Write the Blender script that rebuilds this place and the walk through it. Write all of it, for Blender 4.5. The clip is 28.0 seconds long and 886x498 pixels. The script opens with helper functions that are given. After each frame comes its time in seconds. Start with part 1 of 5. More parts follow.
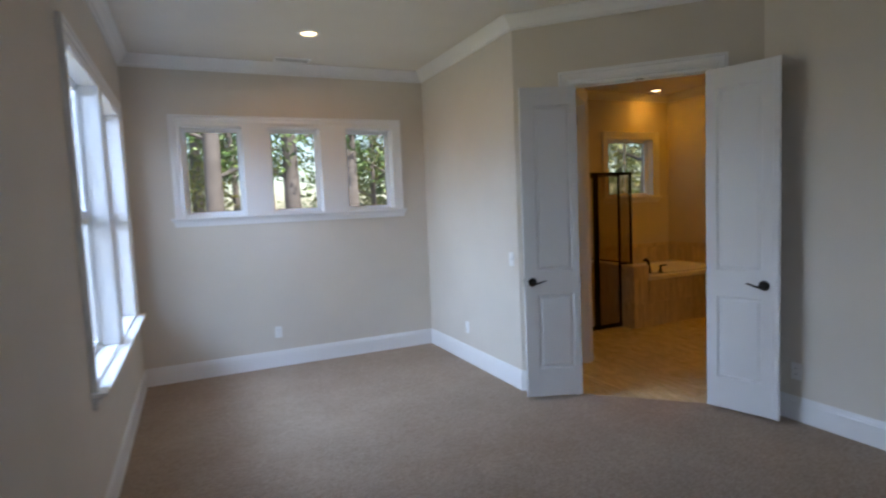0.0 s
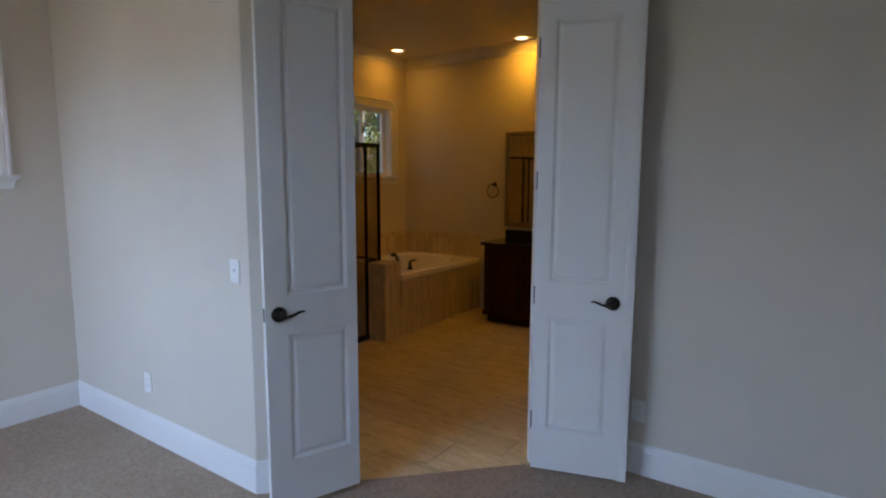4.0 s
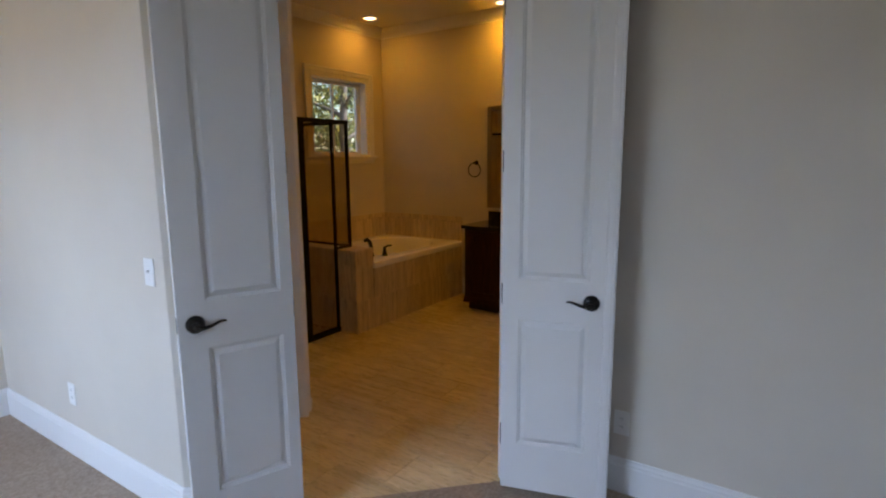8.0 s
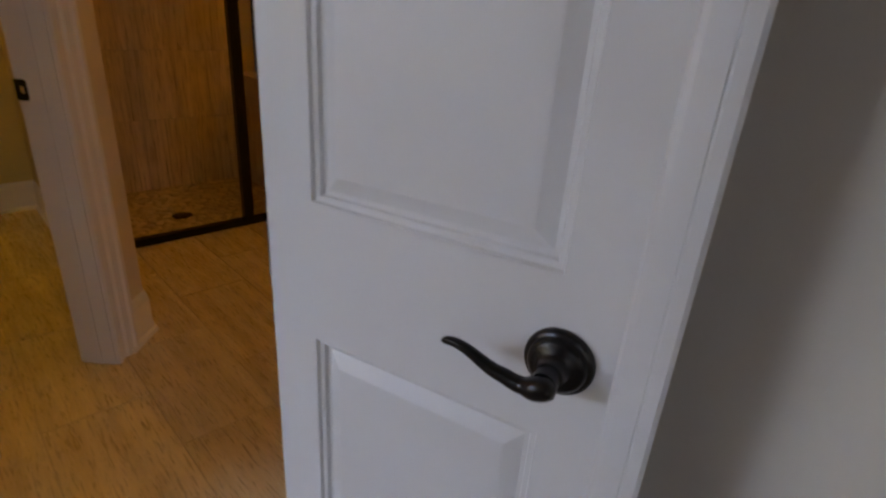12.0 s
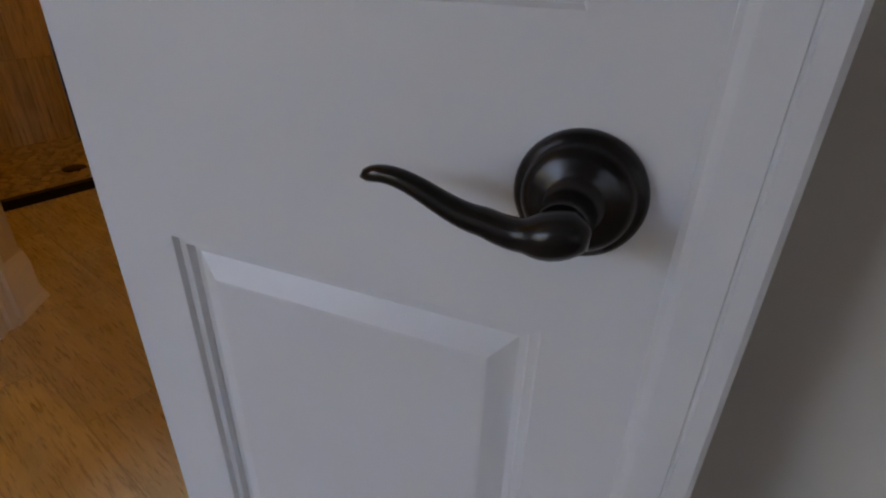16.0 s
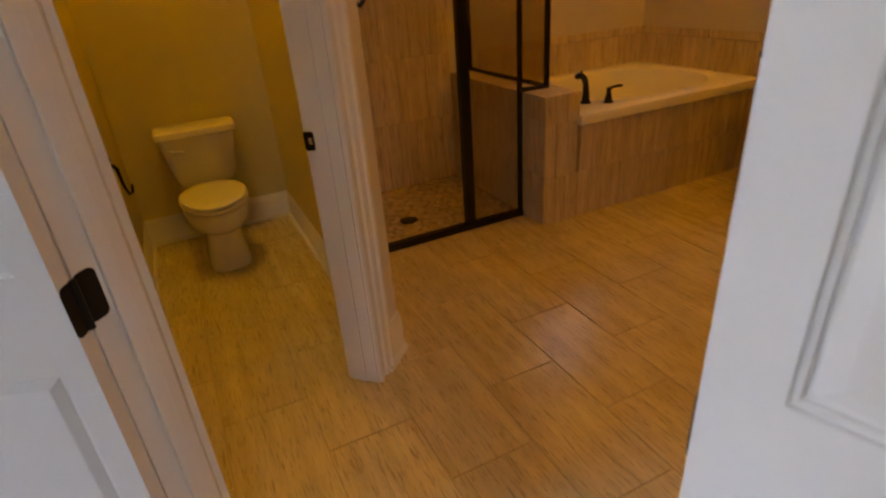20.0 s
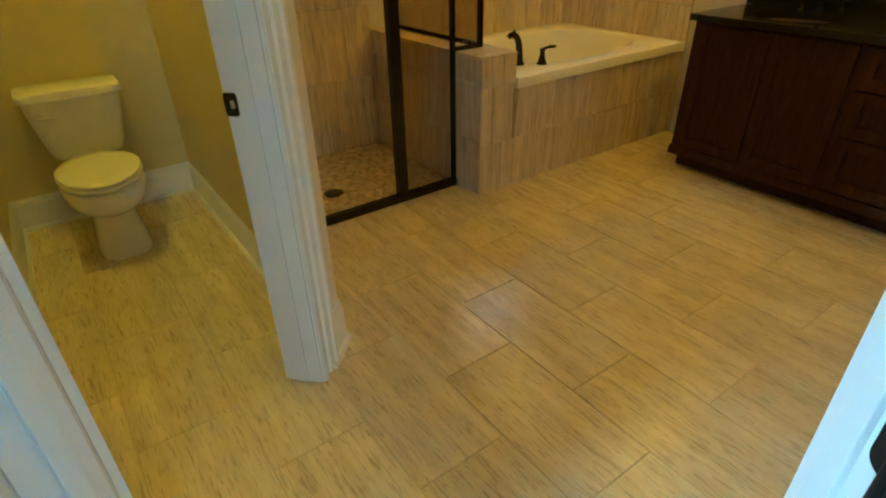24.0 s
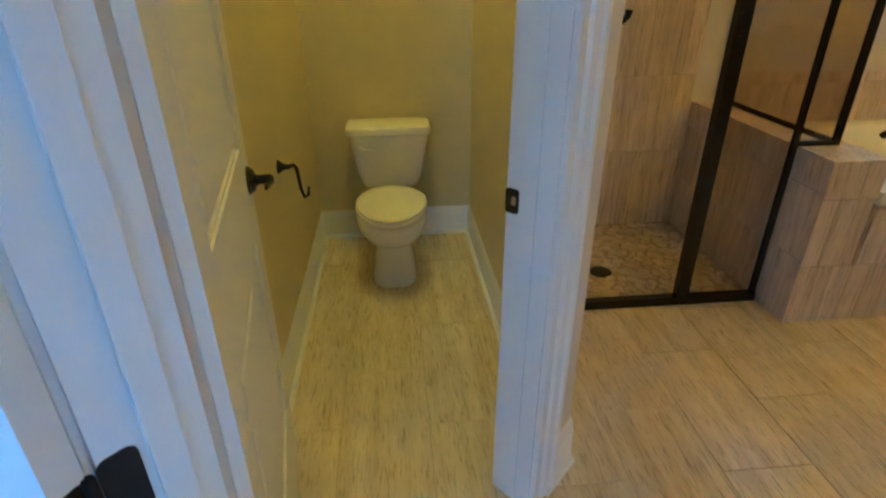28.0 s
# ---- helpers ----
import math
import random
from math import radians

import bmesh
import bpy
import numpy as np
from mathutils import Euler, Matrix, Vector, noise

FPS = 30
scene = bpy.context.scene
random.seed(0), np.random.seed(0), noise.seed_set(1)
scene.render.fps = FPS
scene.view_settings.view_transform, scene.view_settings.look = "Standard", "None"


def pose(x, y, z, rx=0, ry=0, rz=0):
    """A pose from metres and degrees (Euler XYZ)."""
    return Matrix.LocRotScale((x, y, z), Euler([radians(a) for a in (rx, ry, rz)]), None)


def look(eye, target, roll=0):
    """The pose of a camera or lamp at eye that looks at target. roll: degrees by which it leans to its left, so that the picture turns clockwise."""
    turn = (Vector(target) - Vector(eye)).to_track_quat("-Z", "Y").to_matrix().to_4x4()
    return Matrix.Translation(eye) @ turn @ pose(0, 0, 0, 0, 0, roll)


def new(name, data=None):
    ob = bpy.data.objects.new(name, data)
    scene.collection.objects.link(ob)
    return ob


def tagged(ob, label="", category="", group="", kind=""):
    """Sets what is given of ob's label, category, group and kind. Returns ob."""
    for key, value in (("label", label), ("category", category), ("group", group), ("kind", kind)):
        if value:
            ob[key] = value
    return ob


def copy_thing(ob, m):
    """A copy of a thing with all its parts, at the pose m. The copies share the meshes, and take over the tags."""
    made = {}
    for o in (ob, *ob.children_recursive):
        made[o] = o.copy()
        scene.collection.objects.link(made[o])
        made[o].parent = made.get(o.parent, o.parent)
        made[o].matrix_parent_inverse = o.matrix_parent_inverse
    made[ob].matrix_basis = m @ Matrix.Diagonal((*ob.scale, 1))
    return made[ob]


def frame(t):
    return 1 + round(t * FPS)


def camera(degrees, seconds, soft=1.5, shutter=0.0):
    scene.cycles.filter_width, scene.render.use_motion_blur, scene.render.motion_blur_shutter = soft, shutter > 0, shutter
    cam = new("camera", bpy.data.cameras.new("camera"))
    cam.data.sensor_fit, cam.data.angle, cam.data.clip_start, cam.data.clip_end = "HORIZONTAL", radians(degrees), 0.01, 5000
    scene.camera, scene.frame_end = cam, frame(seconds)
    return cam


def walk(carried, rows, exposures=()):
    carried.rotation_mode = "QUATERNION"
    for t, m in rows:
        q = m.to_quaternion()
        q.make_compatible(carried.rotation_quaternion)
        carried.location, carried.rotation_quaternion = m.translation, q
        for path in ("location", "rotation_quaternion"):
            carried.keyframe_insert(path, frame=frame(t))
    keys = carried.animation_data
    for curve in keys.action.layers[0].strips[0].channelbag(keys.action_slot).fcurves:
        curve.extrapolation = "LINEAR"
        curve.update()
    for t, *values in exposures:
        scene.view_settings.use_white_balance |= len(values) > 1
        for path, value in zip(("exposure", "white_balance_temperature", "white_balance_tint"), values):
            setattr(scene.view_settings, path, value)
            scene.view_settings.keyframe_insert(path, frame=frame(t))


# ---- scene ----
cam = camera(78.1, 28.0, 2.1, 0.5)
PATH = [
    (0, (-0.009, 0.062, 1.571), (0.816, 1.878, 1.412), -2.5),
    (0.5, (0.146, 0.308, 1.565), (1.191, 2.006, 1.413), -0.8),
    (1, (0.253, 0.637, 1.555), (1.578, 2.128, 1.404), 0.3),
    (1.5, (0.403, 0.924, 1.524), (1.788, 2.355, 1.34), 0.2),
    (2, (0.596, 1.219, 1.557), (2.005, 2.627, 1.379), -1.6),
    (2.5, (0.723, 1.493, 1.551), (2.314, 2.691, 1.361), -1.2),
    (3, (0.782, 1.644, 1.552), (2.406, 2.8, 1.387), -1.0),
    (3.5, (0.817, 1.686, 1.539), (2.45, 2.821, 1.326), -0.4),
    (5.5, (0.805, 1.717, 1.527), (2.467, 2.795, 1.252), 0.8),
    (6, (0.816, 1.721, 1.524), (2.479, 2.793, 1.235), 0.5),
    (6.5, (0.837, 1.722, 1.521), (2.497, 2.797, 1.221), 0.8),
    (7, (0.913, 1.722, 1.514), (2.586, 2.771, 1.194), 0.7),
    (7.5, (1.077, 1.736, 1.536), (2.705, 2.843, 1.184), 0.8),
    (8, (1.239, 1.756, 1.552), (2.879, 2.851, 1.221), -0.4),
    (8.5, (1.429, 1.829, 1.549), (3.082, 2.911, 1.238), 1.2),
    (9, (1.709, 1.855, 1.551), (3.367, 2.932, 1.248), 0.2),
    (9.5, (1.956, 1.833, 1.577), (3.554, 3.0, 1.284), 3.8),
    (10, (2.191, 1.878, 1.53), (3.782, 3.055, 1.237), 2.8),
    (10.5, (2.414, 1.982, 1.49), (4.017, 3.126, 1.144), 5.1),
    (11, (2.641, 2.073, 1.437), (4.102, 3.340, 0.926), 6.2),
    (11.5, (2.867, 2.137, 1.375), (4.203, 3.477, 0.728), 6.6),
    (12, (3.050, 2.248, 1.237), (4.337, 3.554, 0.436), 4.1),
    (12.5, (3.126, 2.305, 1.138), (4.421, 3.585, 0.310), 4.1),
    (13, (3.174, 2.338, 1.070), (4.521, 3.533, 0.199), 3.6),
    (13.5, (3.189, 2.362, 1.063), (4.547, 3.475, 0.106), 1.7),
    (15.5, (3.191, 2.365, 1.049), (4.572, 3.447, 0.090), 2.5),
    (16, (3.188, 2.365, 1.051), (4.558, 3.458, 0.087), 1.7),
    (16.5, (3.190, 2.364, 1.046), (4.556, 3.471, 0.091), 1.3),
    (17, (3.184, 2.362, 1.057), (4.547, 3.476, 0.108), 2.0),
    (17.5, (3.154, 2.356, 1.085), (4.456, 3.496, 0.082), 1.8),
    (18, (3.098, 2.352, 1.139), (4.310, 3.600, 0.151), 2.0),
    (18.5, (3.057, 2.382, 1.223), (4.105, 3.745, 0.202), -0.6),
    (19, (2.999, 2.435, 1.31), (3.999, 3.865, 0.333), -0.7),
    (19.5, (2.959, 2.499, 1.347), (3.863, 4.009, 0.397), -1.9),
    (20, (2.938, 2.565, 1.392), (3.676, 4.187, 0.484), -4.4),
    (20.5, (2.977, 2.646, 1.433), (3.651, 4.306, 0.545), -1.5),
    (21, (2.987, 2.71, 1.428), (3.669, 4.383, 0.57), -0.1),
    (21.5, (2.93, 2.783, 1.405), (3.749, 4.397, 0.553), -2.3),
    (22, (2.899, 2.821, 1.358), (3.846, 4.336, 0.459), -0.6),
    (22.5, (2.908, 2.822, 1.347), (3.865, 4.299, 0.396), -1.2),
    (24.5, (2.916, 2.837, 1.334), (3.922, 4.209, 0.281), -0.4),
    (25, (2.92, 2.846, 1.335), (3.93, 4.205, 0.27), 0.7),
    (25.5, (2.919, 2.86, 1.341), (3.923, 4.237, 0.295), 0.8),
    (26, (2.914, 2.876, 1.347), (3.912, 4.278, 0.327), 1.2),
    (26.5, (2.909, 2.914, 1.359), (3.778, 4.412, 0.359), -0.1),
    (27, (2.971, 3.004, 1.383), (3.54, 4.638, 0.38), 0.5),
    (27.5, (3.013, 3.077, 1.392), (3.278, 4.796, 0.405), 0.4),
    (28, (3.017, 3.12, 1.416), (3.18, 4.893, 0.505), -0.4),
]
EXPOSURES = [(0.0, 1.72, 6600, 10), (1.5, 1.43, 6150, 11), (3.0, 1.47, 6200, 11), (5.5, 1.6, 6250, 12), (8.5, 1.9, 6850, 12), (10.0, 1.93, 7600, 18), (12.0, 1.68, 7600, 19), (13.0, 1.5, 7550, 18), (15.5, 1.5, 7480, 18), (17.0, 1.53, 7480, 18), (18.0, 1.63, 7750, 19), (19.0, 1.83, 8250, 22), (20.0, 2.43, 8120, 18), (21.0, 2.88, 7580, -4), (22.0, 3.15, 6530, -16), (22.6, 3.2, 6130, -26), (24.5, 3.22, 4340, -28), (26.0, 3.22, 3980, -16), (28.0, 3.3, 3740, -6)]
walk(cam, [(t, look(eye, target, roll)) for t, eye, target, roll in PATH], EXPOSURES)

# ---- world, sun ----
world = bpy.data.worlds.new("sky")
scene.world = world
world.use_nodes = True
wn = world.node_tree.nodes
sky = wn.new("ShaderNodeTexSky")
sky.sky_type, sky.sun_disc = "NISHITA", False
sky.sun_elevation, sky.sun_rotation = radians(52), radians(150)
wn["Background"].inputs["Strength"].default_value = 0.08
world.node_tree.links.new(sky.outputs[0], wn["Background"].inputs["Color"])
sun = new("sun", bpy.data.lights.new("sun", "SUN"))
sun.data.energy, sun.data.angle, sun.data.color = 3.2, radians(0.5), (1.0, 0.95, 0.86)
sun.matrix_world = look((9, -12, 24), (0, 4, 2))


def disc_lamp(name, x, y, z, size, watts, colour):
    d = bpy.data.lights.new(name, "AREA")
    d.shape, d.size, d.energy, d.color = "DISK", size, watts, colour
    d.spread = radians(168)
    ob = new(name, d)
    ob.matrix_world = pose(x, y, z)
    return ob


WARM = (1.0, 0.428, 0.0176)
CEIL = 3.03
BATH_WATTS, WC_WATTS, BED_WATTS = 1.8, 1.65, 1.3
disc_lamp("bath_bulb", 5.96, 5.83, CEIL - 0.012, 0.10, 0.4 * BATH_WATTS, WARM)
disc_lamp("bath_bulb", 6.24, 4.38, CEIL - 0.012, 0.10, BATH_WATTS, WARM)
# unseen lamp, added to brighten the entry floor and toilet door casing
disc_lamp("bath_bulb", 4.95, 3.05, CEIL - 0.012, 0.10, BATH_WATTS, WARM)
disc_lamp("toilet_room_bulb", 3.0, 5.42, CEIL - 0.012, 0.10, WC_WATTS, (1.0, 0.55, 0.026))
disc_lamp("bedroom_bulb", 0.97, 4.70, CEIL - 0.012, 0.10, BED_WATTS, WARM)


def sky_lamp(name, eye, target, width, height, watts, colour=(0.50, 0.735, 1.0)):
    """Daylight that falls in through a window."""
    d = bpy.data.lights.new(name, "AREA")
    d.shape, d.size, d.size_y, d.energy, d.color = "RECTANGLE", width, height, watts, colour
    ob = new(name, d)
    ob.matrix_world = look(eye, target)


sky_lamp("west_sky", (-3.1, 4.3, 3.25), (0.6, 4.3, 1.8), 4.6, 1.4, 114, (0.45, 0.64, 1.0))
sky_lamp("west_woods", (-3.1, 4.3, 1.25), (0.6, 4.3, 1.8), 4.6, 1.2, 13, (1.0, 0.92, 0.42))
# these two shine through the unseen windows added for light on doors and jamb
sky_lamp("west_added_sky", (-3.1, -1.38, 3.2), (0.6, -1.38, 1.6), 4.6, 1.4, 48, (0.475, 0.645, 1.0))
sky_lamp("south_added_sky", (1.55, -5.4, 3.2), (1.55, -1.5, 1.1), 2.6, 1.8, 44, (0.58, 0.72, 1.0))
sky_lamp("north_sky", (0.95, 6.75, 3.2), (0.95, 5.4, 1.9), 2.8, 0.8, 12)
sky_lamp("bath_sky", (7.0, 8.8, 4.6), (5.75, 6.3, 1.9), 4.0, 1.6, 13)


# ---- materials ----
def material(name, colour, rough=0.5, metal=0.0, spec=0.5):
    m = bpy.data.materials.new(name)
    m.use_nodes = True
    b = m.node_tree.nodes["Principled BSDF"]
    b.inputs["Base Color"].default_value = (*colour, 1)
    b.inputs["Roughness"].default_value = rough
    b.inputs["Metallic"].default_value = metal
    b.inputs["Specular IOR Level"].default_value = spec
    return m


class Nodes:
    """Short hand for wiring a material."""

    def __init__(self, m):
        self.t = m.node_tree
        self.bsdf = self.t.nodes["Principled BSDF"]

    def add(self, kind, **inputs):
        n = self.t.nodes.new("ShaderNode" + kind)
        for k, v in inputs.items():
            n.inputs[k.replace("_", " ")].default_value = v
        return n

    def link(self, a, b):
        self.t.links.new(a, b)

    def coords(self, scale=(1, 1, 1), rot=(0, 0, 0), shift_random=False):
        tc = self.add("TexCoord")
        mp = self.add("Mapping")
        mp.inputs["Scale"].default_value = scale
        mp.inputs["Rotation"].default_value = rot
        self.link(tc.outputs["Object"], mp.inputs["Vector"])
        if shift_random:
            oi = self.add("ObjectInfo")
            mul = self.add("Math")
            mul.operation = "MULTIPLY"
            mul.inputs[1].default_value = 37.0
            self.link(oi.outputs["Random"], mul.inputs[0])
            cb = self.add("CombineXYZ")
            for i in range(3):
                self.link(mul.outputs[0], cb.inputs[i])
            self.link(cb.outputs[0], mp.inputs["Location"])
        return mp.outputs[0]

    def noise(self, vec, scale, detail=4, rough=0.55):
        n = self.add("TexNoise", Scale=scale, Detail=detail, Roughness=rough)
        self.link(vec, n.inputs["Vector"])
        return n.outputs["Fac"]

    def ramp(self, fac, stops):
        r = self.add("ValToRGB")
        e = r.color_ramp.elements
        while len(e) < len(stops):
            e.new(0.5)
        for el, (p, c) in zip(e, stops):
            el.position, el.color = p, (*c, 1)
        self.link(fac, r.inputs["Fac"])
        return r.outputs["Color"]

    def mix(self, fac, a, b, blend="MIX"):
        n = self.add("Mix")
        n.data_type, n.blend_type = "RGBA", blend
        for sock, v in ((n.inputs[0], fac), (n.inputs[6], a), (n.inputs[7], b)):
            if isinstance(v, (int, float)):
                sock.default_value = v
            elif isinstance(v, tuple):
                sock.default_value = (*v, 1)
            else:
                self.link(v, sock)
        return n.outputs[2]

    def bump(self, height, strength, distance=0.002):
        n = self.add("Bump", Strength=strength, Distance=distance)
        self.link(height, n.inputs["Height"])
        self.link(n.outputs[0], self.bsdf.inputs["Normal"])

    def colour(self, out):
        self.link(out, self.bsdf.inputs["Base Color"])

    def rough(self, fac, lo, hi):
        n = self.add("MapRange")
        n.inputs["To Min"].default_value, n.inputs["To Max"].default_value = lo, hi
        self.link(fac, n.inputs["Value"])
        self.link(n.outputs[0], self.bsdf.inputs["Roughness"])


def paint(name, colour, rough, bump, vary=0.04):
    m = material(name, colour, rough)
    n = Nodes(m)
    v = n.coords()
    big, fine = n.noise(v, 1.3, 3), n.noise(v, 260, 2)
    lo = tuple(c * (1 - vary) for c in colour)
    hi = tuple(min(1, c * (1 + vary)) for c in colour)
    n.colour(n.ramp(big, [(0.3, lo), (0.7, hi)]))
    n.rough(n.noise(v, 6, 3), rough - 0.06, rough + 0.06)
    n.bump(fine, bump, 0.0006)
    return m


WALL = paint("beige wall paint", (0.65, 0.60, 0.52), 0.62, 0.22)
# the beige paint again, with the toilet room's lamplight in its colour
WCLITWALL = paint("wall paint with golden lamplight", (0.62, 0.535, 0.225), 0.62, 0.22)
CEILING = paint("ceiling paint", (0.72, 0.69, 0.63), 0.8, 0.3)
TRIM = paint("white trim enamel", (0.80, 0.80, 0.79), 0.33, 0.06, 0.015)
DOORWHITE = paint("white door enamel", (0.74, 0.74, 0.735), 0.36, 0.10, 0.02)
PLASTIC = material("white plastic", (0.82, 0.82, 0.80), 0.3)
DARK = material("slot black", (0.015, 0.015, 0.015), 0.6)
VINYL = material("white vinyl sash", (0.82, 0.83, 0.84), 0.35)


def carpet_material():
    m = material("beige cut pile carpet", (0.44, 0.35, 0.27), 0.95, 0, 0.1)
    n = Nodes(m)
    v = n.coords()
    tuft, mid, big = n.noise(v, 62, 4, 0.85), n.noise(v, 30, 3), n.noise(v, 2.2, 3)
    base = n.ramp(tuft, [(0.38, (0.28, 0.215, 0.16)), (0.5, (0.415, 0.323, 0.245)), (0.62, (0.53, 0.425, 0.33))])
    c = n.mix(0.16, base, n.ramp(mid, [(0.3, (0.34, 0.265, 0.195)), (0.7, (0.50, 0.41, 0.32))]))
    c = n.mix(0.26, c, n.ramp(big, [(0.35, (0.34, 0.27, 0.205)), (0.65, (0.49, 0.40, 0.315))]))
    n.colour(c)
    n.bump(tuft, 0.9, 0.014)
    return m


def stone_material(name, lengthwise, gain=1.0, stretch=0.11, vary=0.05, grain=46, veins=1.0, gloss=0.44, hue=(1.0, 1.0, 1.0)):
    """Vein-cut porcelain: bands and dark fibres that run along one axis."""
    m = material(name, (0.5, 0.4, 0.28), 0.36)
    n = Nodes(m)
    sc = [1.0, 1.0, 1.0]
    sc[lengthwise] = stretch
    v = n.coords(tuple(sc), shift_random=True)
    sc[lengthwise] = stretch * 0.45
    vb = n.coords(tuple(sc), shift_random=True)
    v2 = n.coords((1, 1, 1), shift_random=True)
    band, fleck, fine, cloud = n.noise(vb, 20, 3, 0.5), n.noise(v, grain, 5, 0.62), n.noise(v, 130, 3, 0.6), n.noise(v2, 5, 4)
    g = lambda *c: tuple(x * gain * h for x, h in zip(c, hue))  # noqa: E731
    c = n.ramp(band, [(0.34, g(0.43, 0.35, 0.24)), (0.50, g(0.51, 0.42, 0.295)), (0.66, g(0.58, 0.49, 0.36))])
    c = n.mix(0.35, c, n.ramp(cloud, [(0.35, g(0.40, 0.32, 0.21)), (0.65, g(0.57, 0.48, 0.345))]))
    patch = n.ramp(n.noise(v2, 9, 3), [(0.36, (0.55, 0.55, 0.55)), (0.58, (1.0, 1.0, 1.0))])
    soft = n.mix(1.0, patch, (veins, veins, veins), "MULTIPLY")
    c = n.mix(soft, c, n.ramp(fleck, [(0.30, (0.42, 0.38, 0.33)), (0.40, (0.80, 0.77, 0.73)), (0.47, (1.0, 1.0, 1.0)), (0.70, (1.10, 1.10, 1.10))]), "MULTIPLY")
    c = n.mix(veins, c, n.ramp(fine, [(0.34, (0.66, 0.63, 0.58)), (0.44, (1.0, 1.0, 1.0)), (0.75, (1.06, 1.06, 1.06))]), "MULTIPLY")
    oi = n.add("ObjectInfo")
    tone = n.ramp(oi.outputs["Random"], [(0, (1 - vary, 1 - vary, 1 - vary)), (1, (1 + vary, 1 + vary * 0.9, 1 + vary * 0.8))])
    n.colour(n.mix(1.0, c, tone, "MULTIPLY"))
    n.rough(fleck, gloss, gloss * 0.5)
    n.bump(fleck, 0.25, 0.0012)
    return m


CARPET = carpet_material()
FLOORTILE = stone_material("vein-cut floor tile", 1, 1.34, 0.10, 0.04, 72, 0.82, 0.36, (0.97, 1.0, 0.88))
WALLTILE = stone_material("vein-cut wall tile", 2, 1.26, 0.06, 0.07, 58, 0.9)
GROUT = paint("tan grout", (0.36, 0.285, 0.19), 0.9, 0.5)
FLOORGROUT = paint("sanded floor grout", (0.53, 0.44, 0.285), 0.9, 0.5)


def bronze_material():
    m = material("oil-rubbed bronze", (0.022, 0.018, 0.016), 0.34, 0.3)
    n = Nodes(m)
    v = n.coords()
    n.colour(n.ramp(n.noise(v, 45, 3), [(0.35, (0.006, 0.0055, 0.0055)), (0.7, (0.015, 0.012, 0.011))]))
    n.rough(n.noise(v, 30, 2), 0.20, 0.30)
    return m


def wood_material():
    m = material("dark cherry wood", (0.08, 0.026, 0.012), 0.5, 0, 0.12)
    n = Nodes(m)
    v = n.coords((1, 1, 0.12), shift_random=True)
    grain = n.noise(v, 60, 5, 0.6)
    n.colour(n.ramp(grain, [(0.3, (0.026, 0.009, 0.0035)), (0.55, (0.052, 0.019, 0.007)), (0.75, (0.080, 0.031, 0.011))]))
    n.bump(grain, 0.1, 0.001)
    return m


def granite_material():
    m = material("black granite", (0.012, 0.012, 0.013), 0.12)
    n = Nodes(m)
    v = n.coords()
    n.colour(n.ramp(n.noise(v, 300, 2), [(0.5, (0.008, 0.008, 0.009)), (0.68, (0.03, 0.03, 0.03)), (0.8, (0.16, 0.15, 0.13))]))
    return m


HINGE = material("dull dark bronze", (0.012, 0.010, 0.009), 0.55, 0.0, 0.2)
BRONZE, CHERRY, GRANITE = bronze_material(), wood_material(), granite_material()
PORCELAIN = material("glazed vitreous china", (0.83, 0.80, 0.73), 0.07)
ACRYLIC = material("white tub acrylic", (0.84, 0.82, 0.77), 0.18)
MIRROR = material("mirror silver", (0.9, 0.9, 0.9), 0.015, 1.0)
BRASSFRAME = material("brushed pewter frame", (0.30, 0.24, 0.17), 0.4, 0.8)
STEEL = material("satin steel", (0.55, 0.53, 0.50), 0.3, 1.0)


def glass_material(name, tint):
    m = material(name, tint, 0.0)
    b = m.node_tree.nodes["Principled BSDF"]
    b.inputs["Transmission Weight"].default_value = 1.0
    b.inputs["IOR"].default_value = 1.45
    return m


GLASS = glass_material("clear pane glass", (0.97, 0.98, 0.97))
SHOWERGLASS = glass_material("shower glass", (0.77, 0.71, 0.62))


def glow_material(name, colour, strength):
    m = material(name, (0.8, 0.8, 0.8))
    b = m.node_tree.nodes["Principled BSDF"]
    b.inputs["Emission Color"].default_value = (*colour, 1)
    b.inputs["Emission Strength"].default_value = strength
    return m


LENS = glow_material("lit lamp lens", (1.0, 0.72, 0.40), 1.5)


# ---- building helpers ----
def box(bm, x0, x1, y0, y1, z0, z1, bevel=0.0):
    r = bmesh.ops.create_cube(bm, size=1.0, matrix=Matrix.Translation(((x0 + x1) / 2, (y0 + y1) / 2, (z0 + z1) / 2)) @ Matrix.Diagonal((x1 - x0, y1 - y0, z1 - z0, 1)))
    if bevel:
        es = {e for v in r["verts"] for e in v.link_edges}
        bmesh.ops.bevel(bm, geom=list(es), offset=bevel, segments=2, affect="EDGES", profile=0.6)
    return r["verts"]


def prism(bm, pts, z0, z1):
    lo = [bm.verts.new((x, y, z0)) for x, y in pts]
    hi = [bm.verts.new((x, y, z1)) for x, y in pts]
    n = len(pts)
    bm.faces.new(lo[::-1])
    bm.faces.new(hi)
    for i in range(n):
        bm.faces.new((lo[i], lo[(i + 1) % n], hi[(i + 1) % n], hi[i]))


def ring_mesh(bm, rings, closed_ends=True):
    """Skin a list of rings of equal length."""
    vs = [[bm.verts.new(p) for p in r] for r in rings]
    n = len(vs[0])
    for a, b in zip(vs, vs[1:]):
        for i in range(n):
            bm.faces.new((a[i], a[(i + 1) % n], b[(i + 1) % n], b[i]))
    if closed_ends:
        bm.faces.new(vs[0][::-1])
        bm.faces.new(vs[-1])


